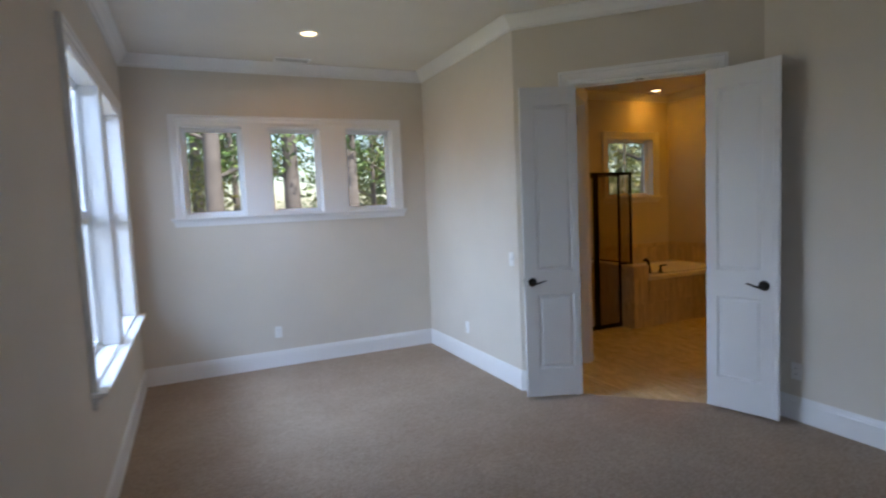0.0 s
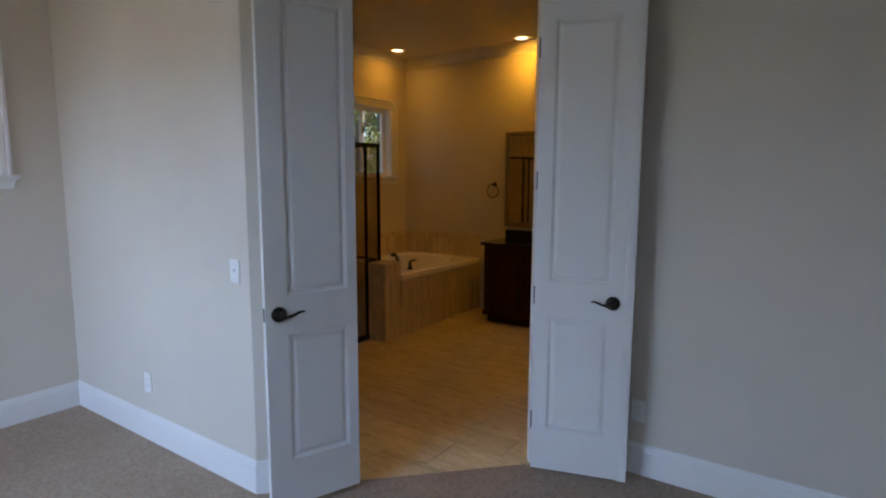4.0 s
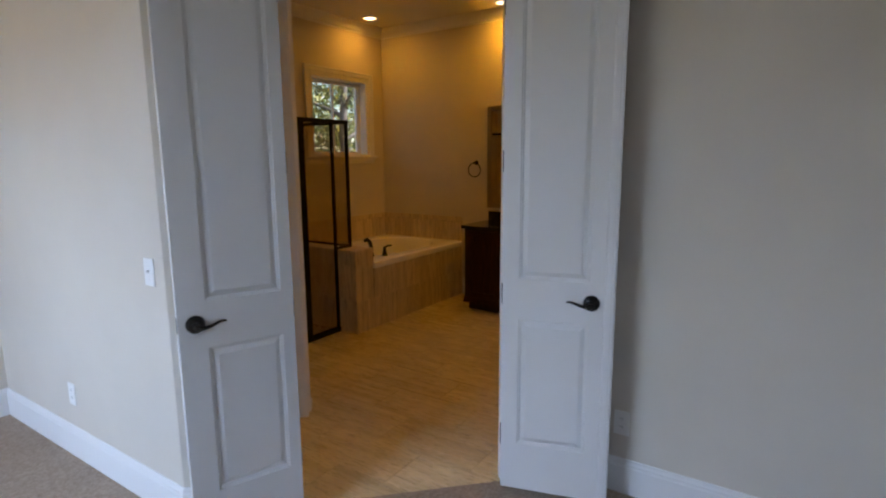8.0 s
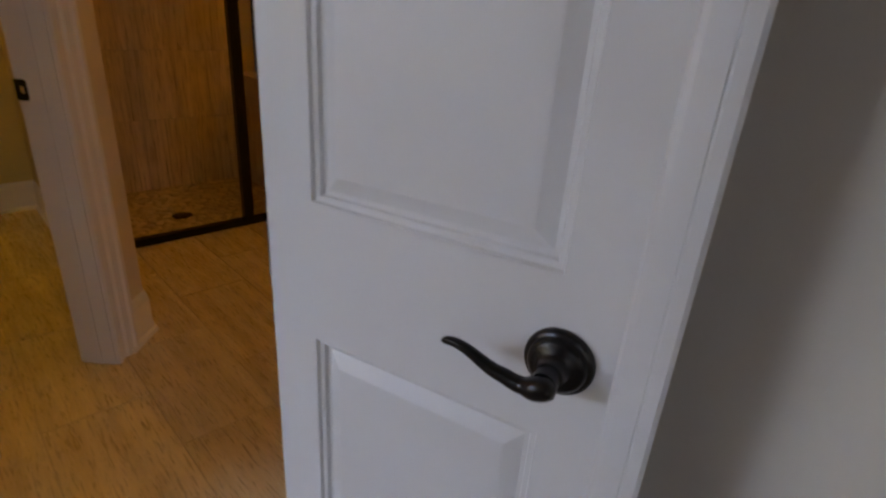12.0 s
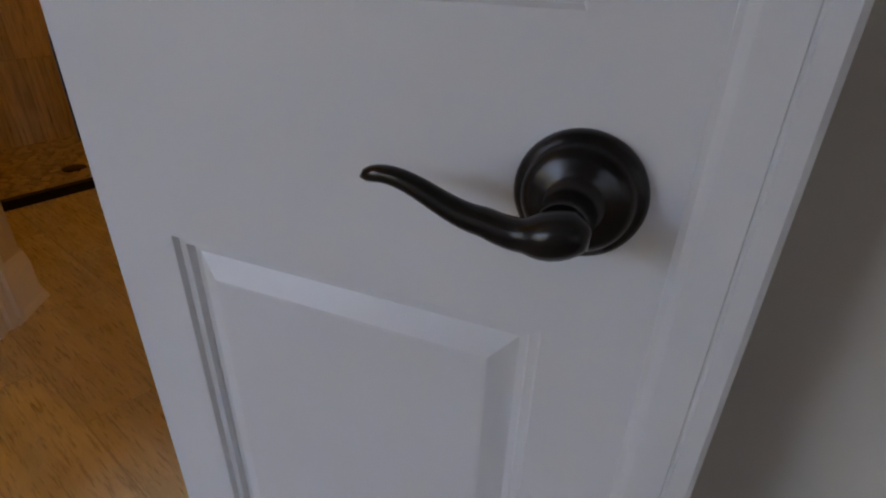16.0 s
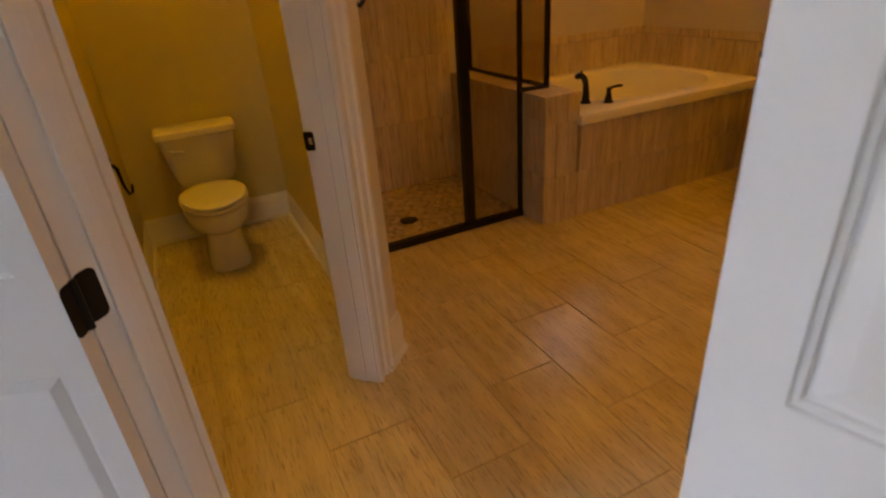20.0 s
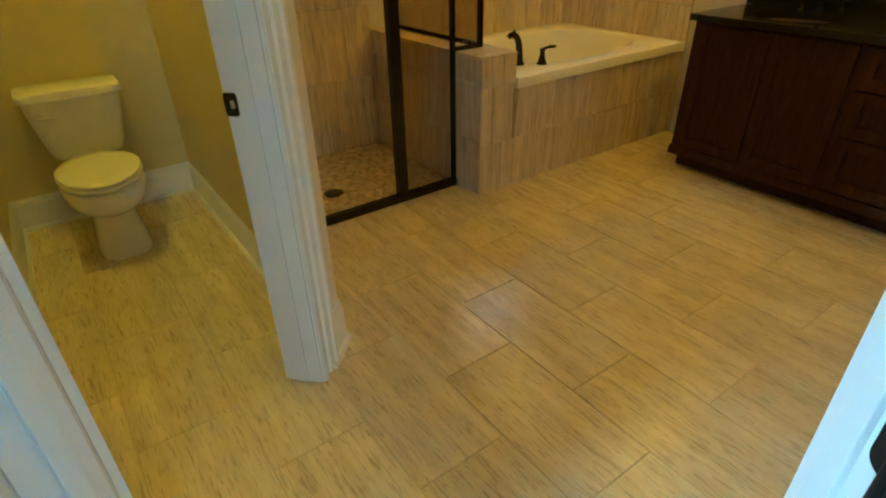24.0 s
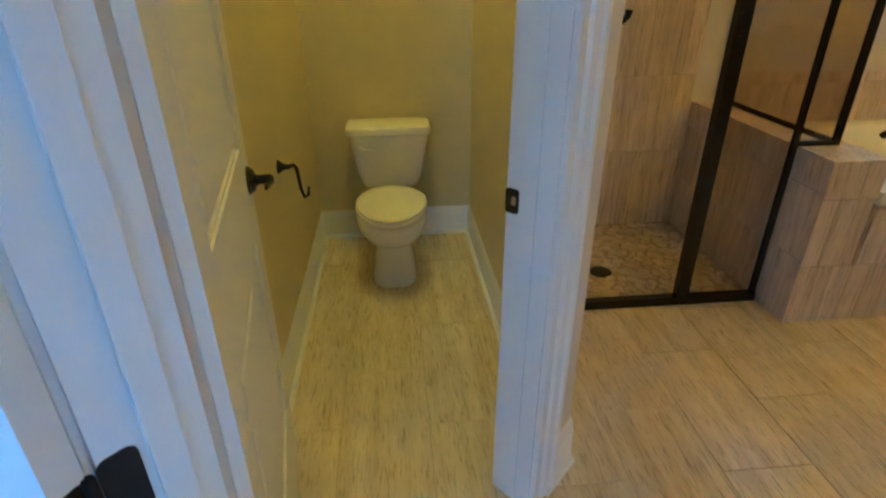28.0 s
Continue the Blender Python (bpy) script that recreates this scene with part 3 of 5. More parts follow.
def door(name, hinge, direction, w, h, panels, face, lever_z, label, group="", backset=0.062):
    """face: 1 where the leaf's body lies on the left of its direction, -1 on the right."""
    a = radians(direction)
    m = Matrix(((math.cos(a), -math.sin(a), 0, hinge[0]), (math.sin(a), math.cos(a), 0, hinge[1]), (0, 0, 1, 0.034), (0, 0, 0, 1)))
    top = empty(name, m, label, "door", group, "structure")
    t = 0.0345
    bm = bmesh.new()
    panelled_leaf(bm, w, h, t, panels)
    if face < 0:
        bmesh.ops.transform(bm, matrix=Matrix.Translation((0, -t, 0)), verts=bm.verts)
    leaf = part("leaf", bm, DOORWHITE, top)
    lo = 0.0 if face > 0 else -t
    lever(leaf, w - backset, lever_z - 0.034, lo - 0.0002, -1, -1)
    lever(leaf, w - backset, lever_z - 0.034, lo + t + 0.0002, 1, -1)
    bm = bmesh.new()
    box(bm, w - 0.0005, w + 0.0012, lo + 0.006, lo + t - 0.006, lever_z - 0.064, lever_z - 0.004, 0.0004)
    part("latch_plate", bm, BRONZE, leaf)
    return top, leaf, lo, t


LEAF_W, LEAF_H = 0.456, 2.396
PANELS = [(0.0725, 0.3705, 0.223, 0.813), (0.0725, 0.3705, 0.994, 2.262)]
HINGE_Z = (0.250, 0.918, 1.500, 2.140)
_, leaf_l, lo_l, t_l = door("door_1", (2.704, 3.473), 158.5, LEAF_W - 0.020, LEAF_H, [(0.050, 0.336, *PANELS[0][2:]), (0.050, 0.336, *PANELS[1][2:])], -1, 0.945, "narrow white two-panel door leaf, swung open, with bronze lever", "leaves of the double door", 0.060)
_, leaf_r, lo_r, t_r = door("door_2", (3.330, 2.839), -73.3, LEAF_W, LEAF_H, PANELS, 1, 0.941, "narrow white two-panel door leaf with astragal, swung open, bronze lever", "leaves of the double door", 0.076)
bm = bmesh.new()
prof = [(0.431, -0.0002), (0.431, -0.004), (0.434, -0.007), (0.439, -0.0085), (0.4585, -0.0092), (0.4595, -0.0078), (0.4608, -0.0078), (0.4618, -0.0092), (0.472, -0.0085), (0.476, -0.004), (0.476, 0.004), (0.4565, 0.004), (0.4565, -0.0002)]
ring_mesh(bm, [[(x, y, 0.0) for x, y in prof], [(x, y, LEAF_H) for x, y in prof]])
part("astragal", bm, DOORWHITE, leaf_r, "white moulded astragal strip")
hinge_set(leaf_l, lo_l + 0.001, HINGE_Z, t_l, 1)
hinge_set(leaf_r, lo_r + t_r - 0.001, HINGE_Z, t_r, -1)
for s, d in ((OL, 1), (OR, -1)):
    for z in HINGE_Z:
        bm = bmesh.new()
        rounded_plate(bm, min(s, s + d * 0.0018), max(s, s + d * 0.0018), -0.004, 0.036, z + 0.034 - 0.046, z + 0.034 + 0.046)
        part("jamb_hinge_leaf", bm, HINGE, double_frame)
wcw = 0.755
wc_hinge = wuv(WL + 0.010, W1 + 0.006)
WCP = [(0.115, wcw - 0.115, 0.238, 0.784), (0.115, wcw - 0.115, 1.020, 2.285)]
_, leaf_w, lo_w, t_w = door("door_3", wc_hinge, 98.8, wcw, 2.42, WCP, -1, 0.962, "white two-panel toilet room door, open against the wall", "")
hinge_set(leaf_w, lo_w + t_w + 0.003, (0.245, 0.996, 2.15), t_w, -1)
for z in (0.279, 1.030, 2.184):
    bm = bmesh.new()
    rounded_plate(bm, WL - 0.0002, WL + 0.0018, 0.078, 0.114, z - 0.046, z + 0.046)
    part("jamb_hinge_leaf", bm, HINGE, toilet_frame)
bm = bmesh.new()
rounded_plate(bm, WR - 0.0018, WR + 0.0002, 0.090, 0.1255, 0.916, 0.976, 0.008)
sp = part("strike_plate", bm, BRONZE, toilet_frame, "bronze strike plate")
bm = bmesh.new()
box(bm, WR - 0.0026, WR - 0.0014, 0.098, 0.109, 0.937, 0.957)
part("latch_hole", bm, STEEL, sp, "pale latch hole")


# ---- windows ----
def window_unit(top, m, w, z0, z1, depth, hung=True):
    """One sash unit in a hole; m: x along the wall from the hole's start, y outwards from the room face."""
    fr = 0.030
    yy = depth - 0.075
    group = new("window_frame")
    group.parent = top
    group.matrix_basis = m
    for nm, a, b, c, d in (("side_frame", 0, fr, z0, z1), ("side_frame", w - fr, w, z0, z1), ("head_frame", fr, w - fr, z1 - fr, z1), ("bottom_frame", fr, w - fr, z0, z0 + fr)):
        bm = bmesh.new()
        box(bm, a, b, yy, yy + 0.06, c, d, 0.003)
        part(nm, bm, VINYL, group)
    if hung:
        zm = (z0 + z1) / 2
        bm = bmesh.new()
        box(bm, fr, w - fr, yy + 0.004, yy + 0.05, zm - 0.022, zm + 0.022, 0.003)
        part("meeting_rail", bm, VINYL, group)
        bm = bmesh.new()
        lathe(bm, [(0.011, 0), (0.011, 0.006), (0.006, 0.012)], Matrix.Translation((w / 2, yy + 0.02, zm + 0.0222)), 12)
        part("sash_lock", bm, VINYL, group)
        spans = ((z0 + fr, zm - 0.022), (zm + 0.022, z1 - fr))
    else:
        spans = ((z0 + fr, z1 - fr),)
    for a, b in spans:
        s = 0.018
        for nm, q in (("sash_stile", (fr, fr + s, a, b)), ("sash_stile", (w - fr - s, w - fr, a, b)), ("sash_rail", (fr + s, w - fr - s, a, a + s)), ("sash_rail", (fr + s, w - fr - s, b - s, b))):
            bm = bmesh.new()
            box(bm, q[0], q[1], yy + 0.012, yy + 0.042, q[2], q[3], 0.002)
            part(nm, bm, VINYL, group)
        bm = bmesh.new()
        box(bm, fr + s - 0.004, w - fr - s + 0.004, yy + 0.025, yy + 0.029, a + s - 0.004, b - s + 0.004)
        p = part("pane", bm, GLASS, group)
        p.visible_shadow = False


def window(name, p0, p1, holes, z0, z1, depth, label, case=0.108, hung=True, sill_out=0.05, horn=0.03):
    """A window group on a wall whose room face runs from p0 to p1 with the outside on the left."""
    m = frame2(p0, p1)
    top = empty(name, m, label, "window", kind="structure")
    a, b = holes[0][0], holes[-1][1]
    for s0, s1 in holes:
        window_unit(top, Matrix.Translation((s0, 0, 0)), s1 - s0, z0, z1, depth, hung)
        for q in ((s0, s0 + 0.012, z0, z1), (s1 - 0.012, s1, z0, z1), (s0 + 0.012, s1 - 0.012, z1 - 0.012, z1), (s0 + 0.012, s1 - 0.012, z0, z0 + 0.012)):
            bm = bmesh.new()
            box(bm, q[0], q[1], -0.004, depth - 0.075, q[2], q[3])
            part("reveal", bm, TRIM, top)
    for (_, x1), (x2, _) in zip(holes, holes[1:]):
        bm = bmesh.new()
        box(bm, x1 - 0.006, x2 + 0.006, -0.016, 0.0, z0, z1, 0.002)
        part("mullion_board", bm, TRIM, top)
    flip = Matrix.Diagonal((1, -1, 1, 1))
    k = case / CASE
    for s, d in ((a + 0.006, -1), (b - 0.006, 1)):
        bm = bmesh.new()
        prof = [(q * k, r) for q, r in CASE_PROFILE]
        ring_mesh(bm, [[flip @ Vector((s + d * q, r, z0)) for q, r in prof], [flip @ Vector((s + d * q, r, z1 - 0.006 + q)) for q, r in prof]])
        part("casing", bm, TRIM, top)
    bm = bmesh.new()
    prof = [(q * k, r) for q, r in CASE_PROFILE]
    ring_mesh(bm, [[flip @ Vector((a + 0.006 - q, r, z1 - 0.006 + q)) for q, r in prof], [flip @ Vector((b - 0.006 + q, r, z1 - 0.006 + q)) for q, r in prof]])
    part("head_casing", bm, TRIM, top)
    bm = bmesh.new()
    box(bm, a - case - horn, b + case + horn, -sill_out, 0.0, z0 - 0.012, z0, 0.003)
    part("window_sill", bm, TRIM, top)
    bm = bmesh.new()
    rings = []
    for f, z in ((0.90, 0.0125), (0.86, 0.018), (0.66, 0.026), (0.46, 0.038), (0.34, 0.053), (0.29, 0.066), (0.29, 0.083), (0.26, 0.086)):
        o, e = sill_out * f, horn * (f - 0.29) / 0.6
        rings.append([(a - case - e, 0.0, z0 - z), (a - case - e, -o, z0 - z), (b + case + e, -o, z0 - z), (b + case + e, 0.0, z0 - z)])
    ring_mesh(bm, rings)
    part("apron", bm, TRIM, top)
    return top


window("window_1", (XW, 0), (XW, 1), WWIN, WZ0, WZ1, 0.17, "tall white double-hung double window with cased frame", 0.10, sill_out=0.075)
# the next two are unseen, put in only to let light in
window("added_window_4", (XW, 0), (XW, 1), SWIN, WZ0, WZ1, 0.17, "unseen tall double-hung window added for daylight", 0.10, sill_out=0.075)
window("added_window_5", (0, YS), (-1, YS), [(-b, -a) for a, b in PWIN], WZ0, WZ1, 0.17, "unseen single double-hung window added for daylight", 0.10)
window("window_2", (0, YN), (1, YN), NWIN, NZ0, NZ1, 0.17, "row of three small white-cased windows facing trees", 0.10, False)
w3 = window("window_3", (0, YB), (1, YB), [BWIN], BZ0, BZ1, 0.17, "square white-cased bathroom window above the tub", 0.104, False)

bm = bmesh.new()
box(bm, (BWIN[0] + BWIN[1]) / 2 - 0.009, (BWIN[0] + BWIN[1]) / 2 + 0.009, 0.112, 0.140, BZ0 + 0.03, BZ1 - 0.03, 0.002)
part("meeting_stile", bm, VINYL, w3)

# ---- ceiling lights and vent ----
def downlight(x, y, label):
    top = empty("recessed_light", pose(x, y, CEIL), label, "ceiling light", "recessed ceiling lights")
    bm = bmesh.new()
    lathe(bm, [(0.062, 0.0), (0.095, 0.0), (0.094, -0.004), (0.080, -0.008), (0.066, -0.007), (0.062, -0.003)], None, 40)
    part("trim_ring", bm, PLASTIC, top, smooth=40)
    bm = bmesh.new()
    lathe(bm, [(0.001, -0.001), (0.066, -0.001), (0.066, -0.003), (0.001, -0.0035)], None, 40)
    part("lens", bm, LENS, top, "glowing warm lamp lens", smooth=40)


# the light at (4.95, 3.05) is unseen, added as fixture for the entry lamp
for x, y in ((5.96, 5.83), (6.24, 4.38), (4.95, 3.05), (3.0, 5.42), (0.97, 4.70)):
    downlight(x, y, "round recessed ceiling light, lit warm")
vent = empty("ceiling_vent", pose(0.97, 5.535, CEIL), "white slotted ceiling air vent", "vent")
bm = bmesh.new()
for q in ((-0.17, 0.17, -0.085, -0.065), (-0.17, 0.17, 0.065, 0.085), (-0.17, -0.15, -0.065, 0.065), (0.15, 0.17, -0.065, 0.065)):
    box(bm, *q, -0.012, -0.0005, 0.002)
part("frame", bm, PLASTIC, vent)
bm = bmesh.new()
box(bm, -0.15, 0.15, -0.065, 0.065, -0.003, -0.0005)
part("backing", bm, DARK, vent)
for i in range(6):
    bm = bmesh.new()
    box(bm, -0.15, 0.15, -0.001, 0.001, -0.0018, 0.0018)
    s = part("slat", bm, PLASTIC, vent)
    s.matrix_basis = pose(0, -0.054 + 0.0215 * i, -0.0085, 25)


# ---- wall plates ----
def plate(name, m, label, category, kind_of):
    top = empty(name, m, label, category)
    bm = bmesh.new()
    box(bm, -0.035, 0.035, -0.006, 0.0, -0.0575, 0.0575, 0.0025)
    part("cover_plate", bm, PLASTIC, top)
    if kind_of == "switch":
        bm = bmesh.new()
        box(bm, -0.0055, 0.0055, -0.0075, -0.006, -0.012, 0.012)
        b = part("switch_slot", bm, PLASTIC, top)
        bm = bmesh.new()
        box(bm, -0.0045, 0.0045, -0.017, -0.0075, 0.0, 0.009, 0.001)
        part("toggle", bm, PLASTIC, top)
    else:
        for z in (-0.02, 0.02):
            bm = bmesh.new()
            lathe(bm, [(0.0165, 0), (0.0165, 0.0015), (0.0155, 0.002)], Matrix.Translation((0, -0.006, z)) @ Matrix.Rotation(radians(90), 4, "X"), 20)
            rc = part("receptacle", bm, PLASTIC, top)
            for x in (-0.006, 0.006):
                bm = bmesh.new()
                box(bm, x - 0.001, x + 0.001, -0.0086, -0.0078, z - 0.002, z + 0.006)
                part("slot", bm, DARK, rc)
    for z in (-0.03, 0.03) if kind_of == "switch" else (0.0,):
        bm = bmesh.new()
        lathe(bm, [(0.003, 0), (0.003, 0.001)], Matrix.Translation((0, -0.006, z)) @ Matrix.Rotation(radians(90), 4, "X"), 10)
        part("screw", bm, PLASTIC, top)
    return top


def facing(x, y, z, nx, ny):
    """At a wall, with -y of the thing towards the room direction (nx, ny)."""
    return pose(x, y, z, 0, 0, math.degrees(math.atan2(ny, nx)) + 90)


plate("light_switch", facing(XN, 3.958, 1.10, -1, 0), "white toggle light switch on the beige wall", "light switch", "switch")
plate("wall_outlet", facing(XN, 4.83, 0.36, -1, 0), "white duplex outlet above the baseboard", "outlet", "outlet")["group"] = "wall outlets"
plate("wall_outlet", facing(0.70, YN, 0.365, 0, -1), "white duplex outlet under the three windows", "outlet", "outlet")["group"] = "wall outlets"
plate("wall_outlet", facing(XE, 1.15, 0.335, -1, 0), "white duplex outlet low on the long wall", "outlet", "outlet")["group"] = "wall outlets"
plate("light_switch", facing(XWI - 0.004, 4.686, 1.09, -1, 0), "white toggle light switch inside the toilet room", "light switch", "switch")
plate("wall_outlet", facing(XE, 2.375, 0.35, -1, 0), "white duplex outlet beside the open door leaf", "outlet", "outlet")["group"] = "wall outlets"

# ---- knee wall, tub, wainscot ----
KX0, KX1, KY0, KZ = 4.707, 4.945, 4.990, 0.745
TILE_T = 0.010


def tile_face(parent, m, w, h, sx, sz, x_off, stagger, thick=TILE_T, gap=0.003, z_first=None):
    """Tiles on an upright rectangle; m: x along it, y into the room, z up."""
    zs, z = [0.0], (z_first if z_first else sz)
    while z < h - 0.02:
        zs.append(z)
        z += sz
    zs.append(h)
    cache = {}
    for r, (a, b) in enumerate(zip(zs, zs[1:])):
        x = -((x_off + stagger * (r % 2)) % sx)
        while x < w - 0.004:
            x0, x1 = max(0.0, x), min(w, x + sx)
            if x1 - x0 > 0.012:
                tw, th = x1 - x0 - gap, b - a - gap
                key = (round(tw, 4), round(th, 4))
                if key not in cache:
                    bm = bmesh.new()
                    box(bm, 0, tw, 0, thick, 0, th, 0.0012)
                    bmesh.ops.recalc_face_normals(bm, faces=bm.faces)
                    me = bpy.data.meshes.new("tile")
                    bm.to_mesh(me)
                    bm.free()
                    me.materials.append(WALLTILE)
                    cache[key] = me
                ob = new("tile", cache[key])
                ob.parent = parent
                ob.matrix_basis = m @ Matrix.Translation((x0 + gap / 2, 0, a + gap / 2))
            x += sx


bm = bmesh.new()
box(bm, KX0 + TILE_T, KX1 - TILE_T, KY0 + TILE_T, YB - 0.001, 0, KZ - 0.008)
knee = structure("knee_wall", bm, GROUT, "low tiled wall between shower and tub", "half wall")
tile_face(knee, Matrix.Translation((KX0 + TILE_T, KY0, 0)) @ Matrix(((0, -1, 0, 0), (1, 0, 0, 0), (0, 0, 1, 0), (0, 0, 0, 1))), YB - KY0, KZ - 0.008, 0.61, 0.305, 0.30, 0.30)
tile_face(knee, Matrix.Translation((KX0, KY0 + TILE_T, 0)) @ Matrix.Diagonal((1, -1, 1, 1)), KX1 - KX0, KZ - 0.008, 0.152, 0.305, 0.0, 0.076, z_first=0.283)
bm = bmesh.new()
box(bm, KX0 - 0.002, KX1 + 0.002, KY0 - 0.002, YB - 0.002, KZ - 0.008, KZ + 0.004, 0.002)
part("cap_tile", bm, WALLTILE, knee, "pale tile cap")

TZ, TY, LIP = 0.615, 4.978, 0.056
tub = empty("bathtub", pose((KX1 + XB) / 2, 5.55, 0), "white oval drop-in tub in a tiled surround", "bathtub")
bm = bmesh.new()
tx0, tx1, ty0, ty1 = KX1 + 0.002, XB - 0.014, TY, YB - 0.014
cxm, cym = (tx0 + tx1) / 2 + 0.03, (ty0 + ty1) / 2


def rect_ring(x0, x1, y0, y1, z, n=64):
    """Points of a rectangle, read off by angle from its centre."""
    out = []
    for i in range(n):
        a = 2 * math.pi * (i + 0.5) / n
        c, s = math.cos(a), math.sin(a)
        hx, hy = (x1 - x0) / 2, (y1 - y0) / 2
        k = min(hx / abs(c) if abs(c) > 1e-6 else 9, hy / abs(s) if abs(s) > 1e-6 else 9)
        out.append(((x0 + x1) / 2 + c * k, (y0 + y1) / 2 + s * k, z))
    return out


def oval_ring(rx, ry, z, e=2.4, n=64, dx=0.0):
    out = []
    for i in range(n):
        a = 2 * math.pi * (i + 0.5) / n
        c, s = math.cos(a), math.sin(a)
        k = (abs(c / rx) ** e + abs(s / ry) ** e) ** (-1 / e)
        out.append((cxm + dx + c * k, cym + s * k, z))
    return out


rings = [rect_ring(tx0, tx1, ty0, ty1, TZ - LIP), rect_ring(tx0, tx1, ty0, ty1, TZ - 0.010), rect_ring(tx0 + 0.004, tx1 - 0.004, ty0 + 0.004, ty1 - 0.004, TZ - 0.002),
         rect_ring(tx0 + 0.012, tx1 - 0.012, ty0 + 0.012, ty1 - 0.012, TZ), oval_ring(0.655, 0.445, TZ), oval_ring(0.640, 0.430, TZ - 0.006), oval_ring(0.625, 0.415, TZ - 0.03),
         oval_ring(0.585, 0.375, TZ - 0.16), oval_ring(0.52, 0.32, TZ - 0.32), oval_ring(0.45, 0.26, TZ - 0.40), oval_ring(0.30, 0.16, TZ - 0.425)]
vs = [[bm.verts.new(p) for p in r] for r in rings]
for a, b in zip(vs, vs[1:]):
    for i in range(64):
        bm.faces.new((a[i], a[(i + 1) % 64], b[(i + 1) % 64], b[i]))
bm.faces.new(vs[-1])
t = part("basin", bm, ACRYLIC, tub, smooth=35)
t.matrix_parent_inverse = tub.matrix_world.inverted()
bm = bmesh.new()
box(bm, KX1 + 0.001, XB - 0.001, KY0 + TILE_T, KY0 + 0.06, 0, TZ - LIP - 0.002)
apron = part("surround", bm, GROUT, tub)
apron.matrix_parent_inverse = tub.matrix_world.inverted()
tile_face(apron, Matrix.Translation((KX1, KY0 + TILE_T, 0)) @ Matrix.Diagonal((1, -1, 1, 1)), XB - KX1 - 0.002, TZ - LIP - 0.002, 0.152, 0.305, 0.065, 0.076, z_first=0.283)


def tub_spout():
    top = empty("tub_faucet", pose(5.160, 5.205, TZ), "oil-rubbed bronze arched tub faucet on the deck", "faucet")
    bm = bmesh.new()
    lathe(bm, [(0.033, 0), (0.033, 0.005), (0.029, 0.010), (0.026, 0.018)], None, 28)
    part("base", bm, BRONZE, top, smooth=40)
    bm = bmesh.new()
    curve = [(0, 0, 0.010, 0.026), (0, 0, 0.045, 0.0225), (0, 0, 0.080, 0.0195), (-0.002, 0.003, 0.112, 0.0180), (-0.006, 0.010, 0.138, 0.0180),
             (-0.012, 0.021, 0.154, 0.0185), (-0.020, 0.035, 0.160, 0.0180), (-0.027, 0.049, 0.155, 0.0165), (-0.030, 0.056, 0.145, 0.0150)]
    tube(bm, [c[:3] for c in curve], [c[3] for c in curve], 18)
    part("spout", bm, BRONZE, top, smooth=60)
    bm = bmesh.new()
    lathe(bm, [(0.006, 0), (0.006, 0.010), (0.004, 0.014)], Matrix.Translation((-0.016, 0.028, 0.175)), 14)
    part("diverter_knob", bm, BRONZE, top, smooth=40)
    top = empty("tub_valve", pose(5.266, 5.125, TZ), "oil-rubbed bronze tub lever valve", "faucet handle")
    bm = bmesh.new()
    lathe(bm, [(0.030, 0), (0.030, 0.005), (0.024, 0.012), (0.017, 0.042), (0.013, 0.068), (0.016, 0.078), (0.014, 0.088), (0.004, 0.091)], None, 28)
    part("base", bm, BRONZE, top, smooth=40)
    bm = bmesh.new()
    tube(bm, [(0, 0, 0.082), (0.03, -0.004, 0.089), (0.06, -0.008, 0.091), (0.092, -0.012, 0.088)], [0.009, 0.0085, 0.010, 0.007], 12)
    part("lever", bm, BRONZE, top, smooth=50)


tub_spout()

# wainscot behind the tub
WZ = 0.886
bm = bmesh.new()
box(bm, KX1, XB - 0.0105, YB - 0.004, YB - 0.0005, TZ - 0.01, WZ)
wains = structure("wainscot_north", bm, GROUT, "band of upright tan tiles behind the tub", "tiling")
tile_face(wains, Matrix.Translation((KX1, YB - 0.004, TZ - 0.01)) @ Matrix.Diagonal((1, -1, 1, 1)), XB - KX1 - 0.011, WZ - TZ - 0.045, 0.152, 0.61, 0.1, 0.0, 0.008)
for i in range(5):
    a = KX1 + i * (XB - 0.011 - KX1) / 5
    bm = bmesh.new()
    box(bm, a + 0.001, a + (XB - 0.011 - KX1) / 5 - 0.001, YB - 0.0145, YB - 0.0042, WZ - 0.052, WZ + 0.003, 0.003)
    part("border_tile", bm, WALLTILE, wains)
bm = bmesh.new()
box(bm, XB - 0.004, XB - 0.0005, 4.985, YB - 0.0005, TZ - 0.01, WZ)
wains = structure("wainscot_east", bm, GROUT, "band of upright tan tiles beside the tub", "tiling")
tile_face(wains, Matrix.Translation((XB - 0.004, 4.985, TZ - 0.01)) @ Matrix(((0, -1, 0, 0), (1, 0, 0, 0), (0, 0, 1, 0), (0, 0, 0, 1))), YB - 4.985 - 0.013, WZ - TZ - 0.045, 0.152, 0.61, 0.05, 0.0, 0.008)
for i in range(4):
    w = (YB - 0.016 - 4.985) / 4
    bm = bmesh.new()
    box(bm, XB - 0.0145, XB - 0.0042, 4.985 + i * w + 0.001, 4.985 + (i + 1) * w - 0.001, WZ - 0.052, WZ + 0.003, 0.003)
    part("border_tile", bm, WALLTILE, wains)

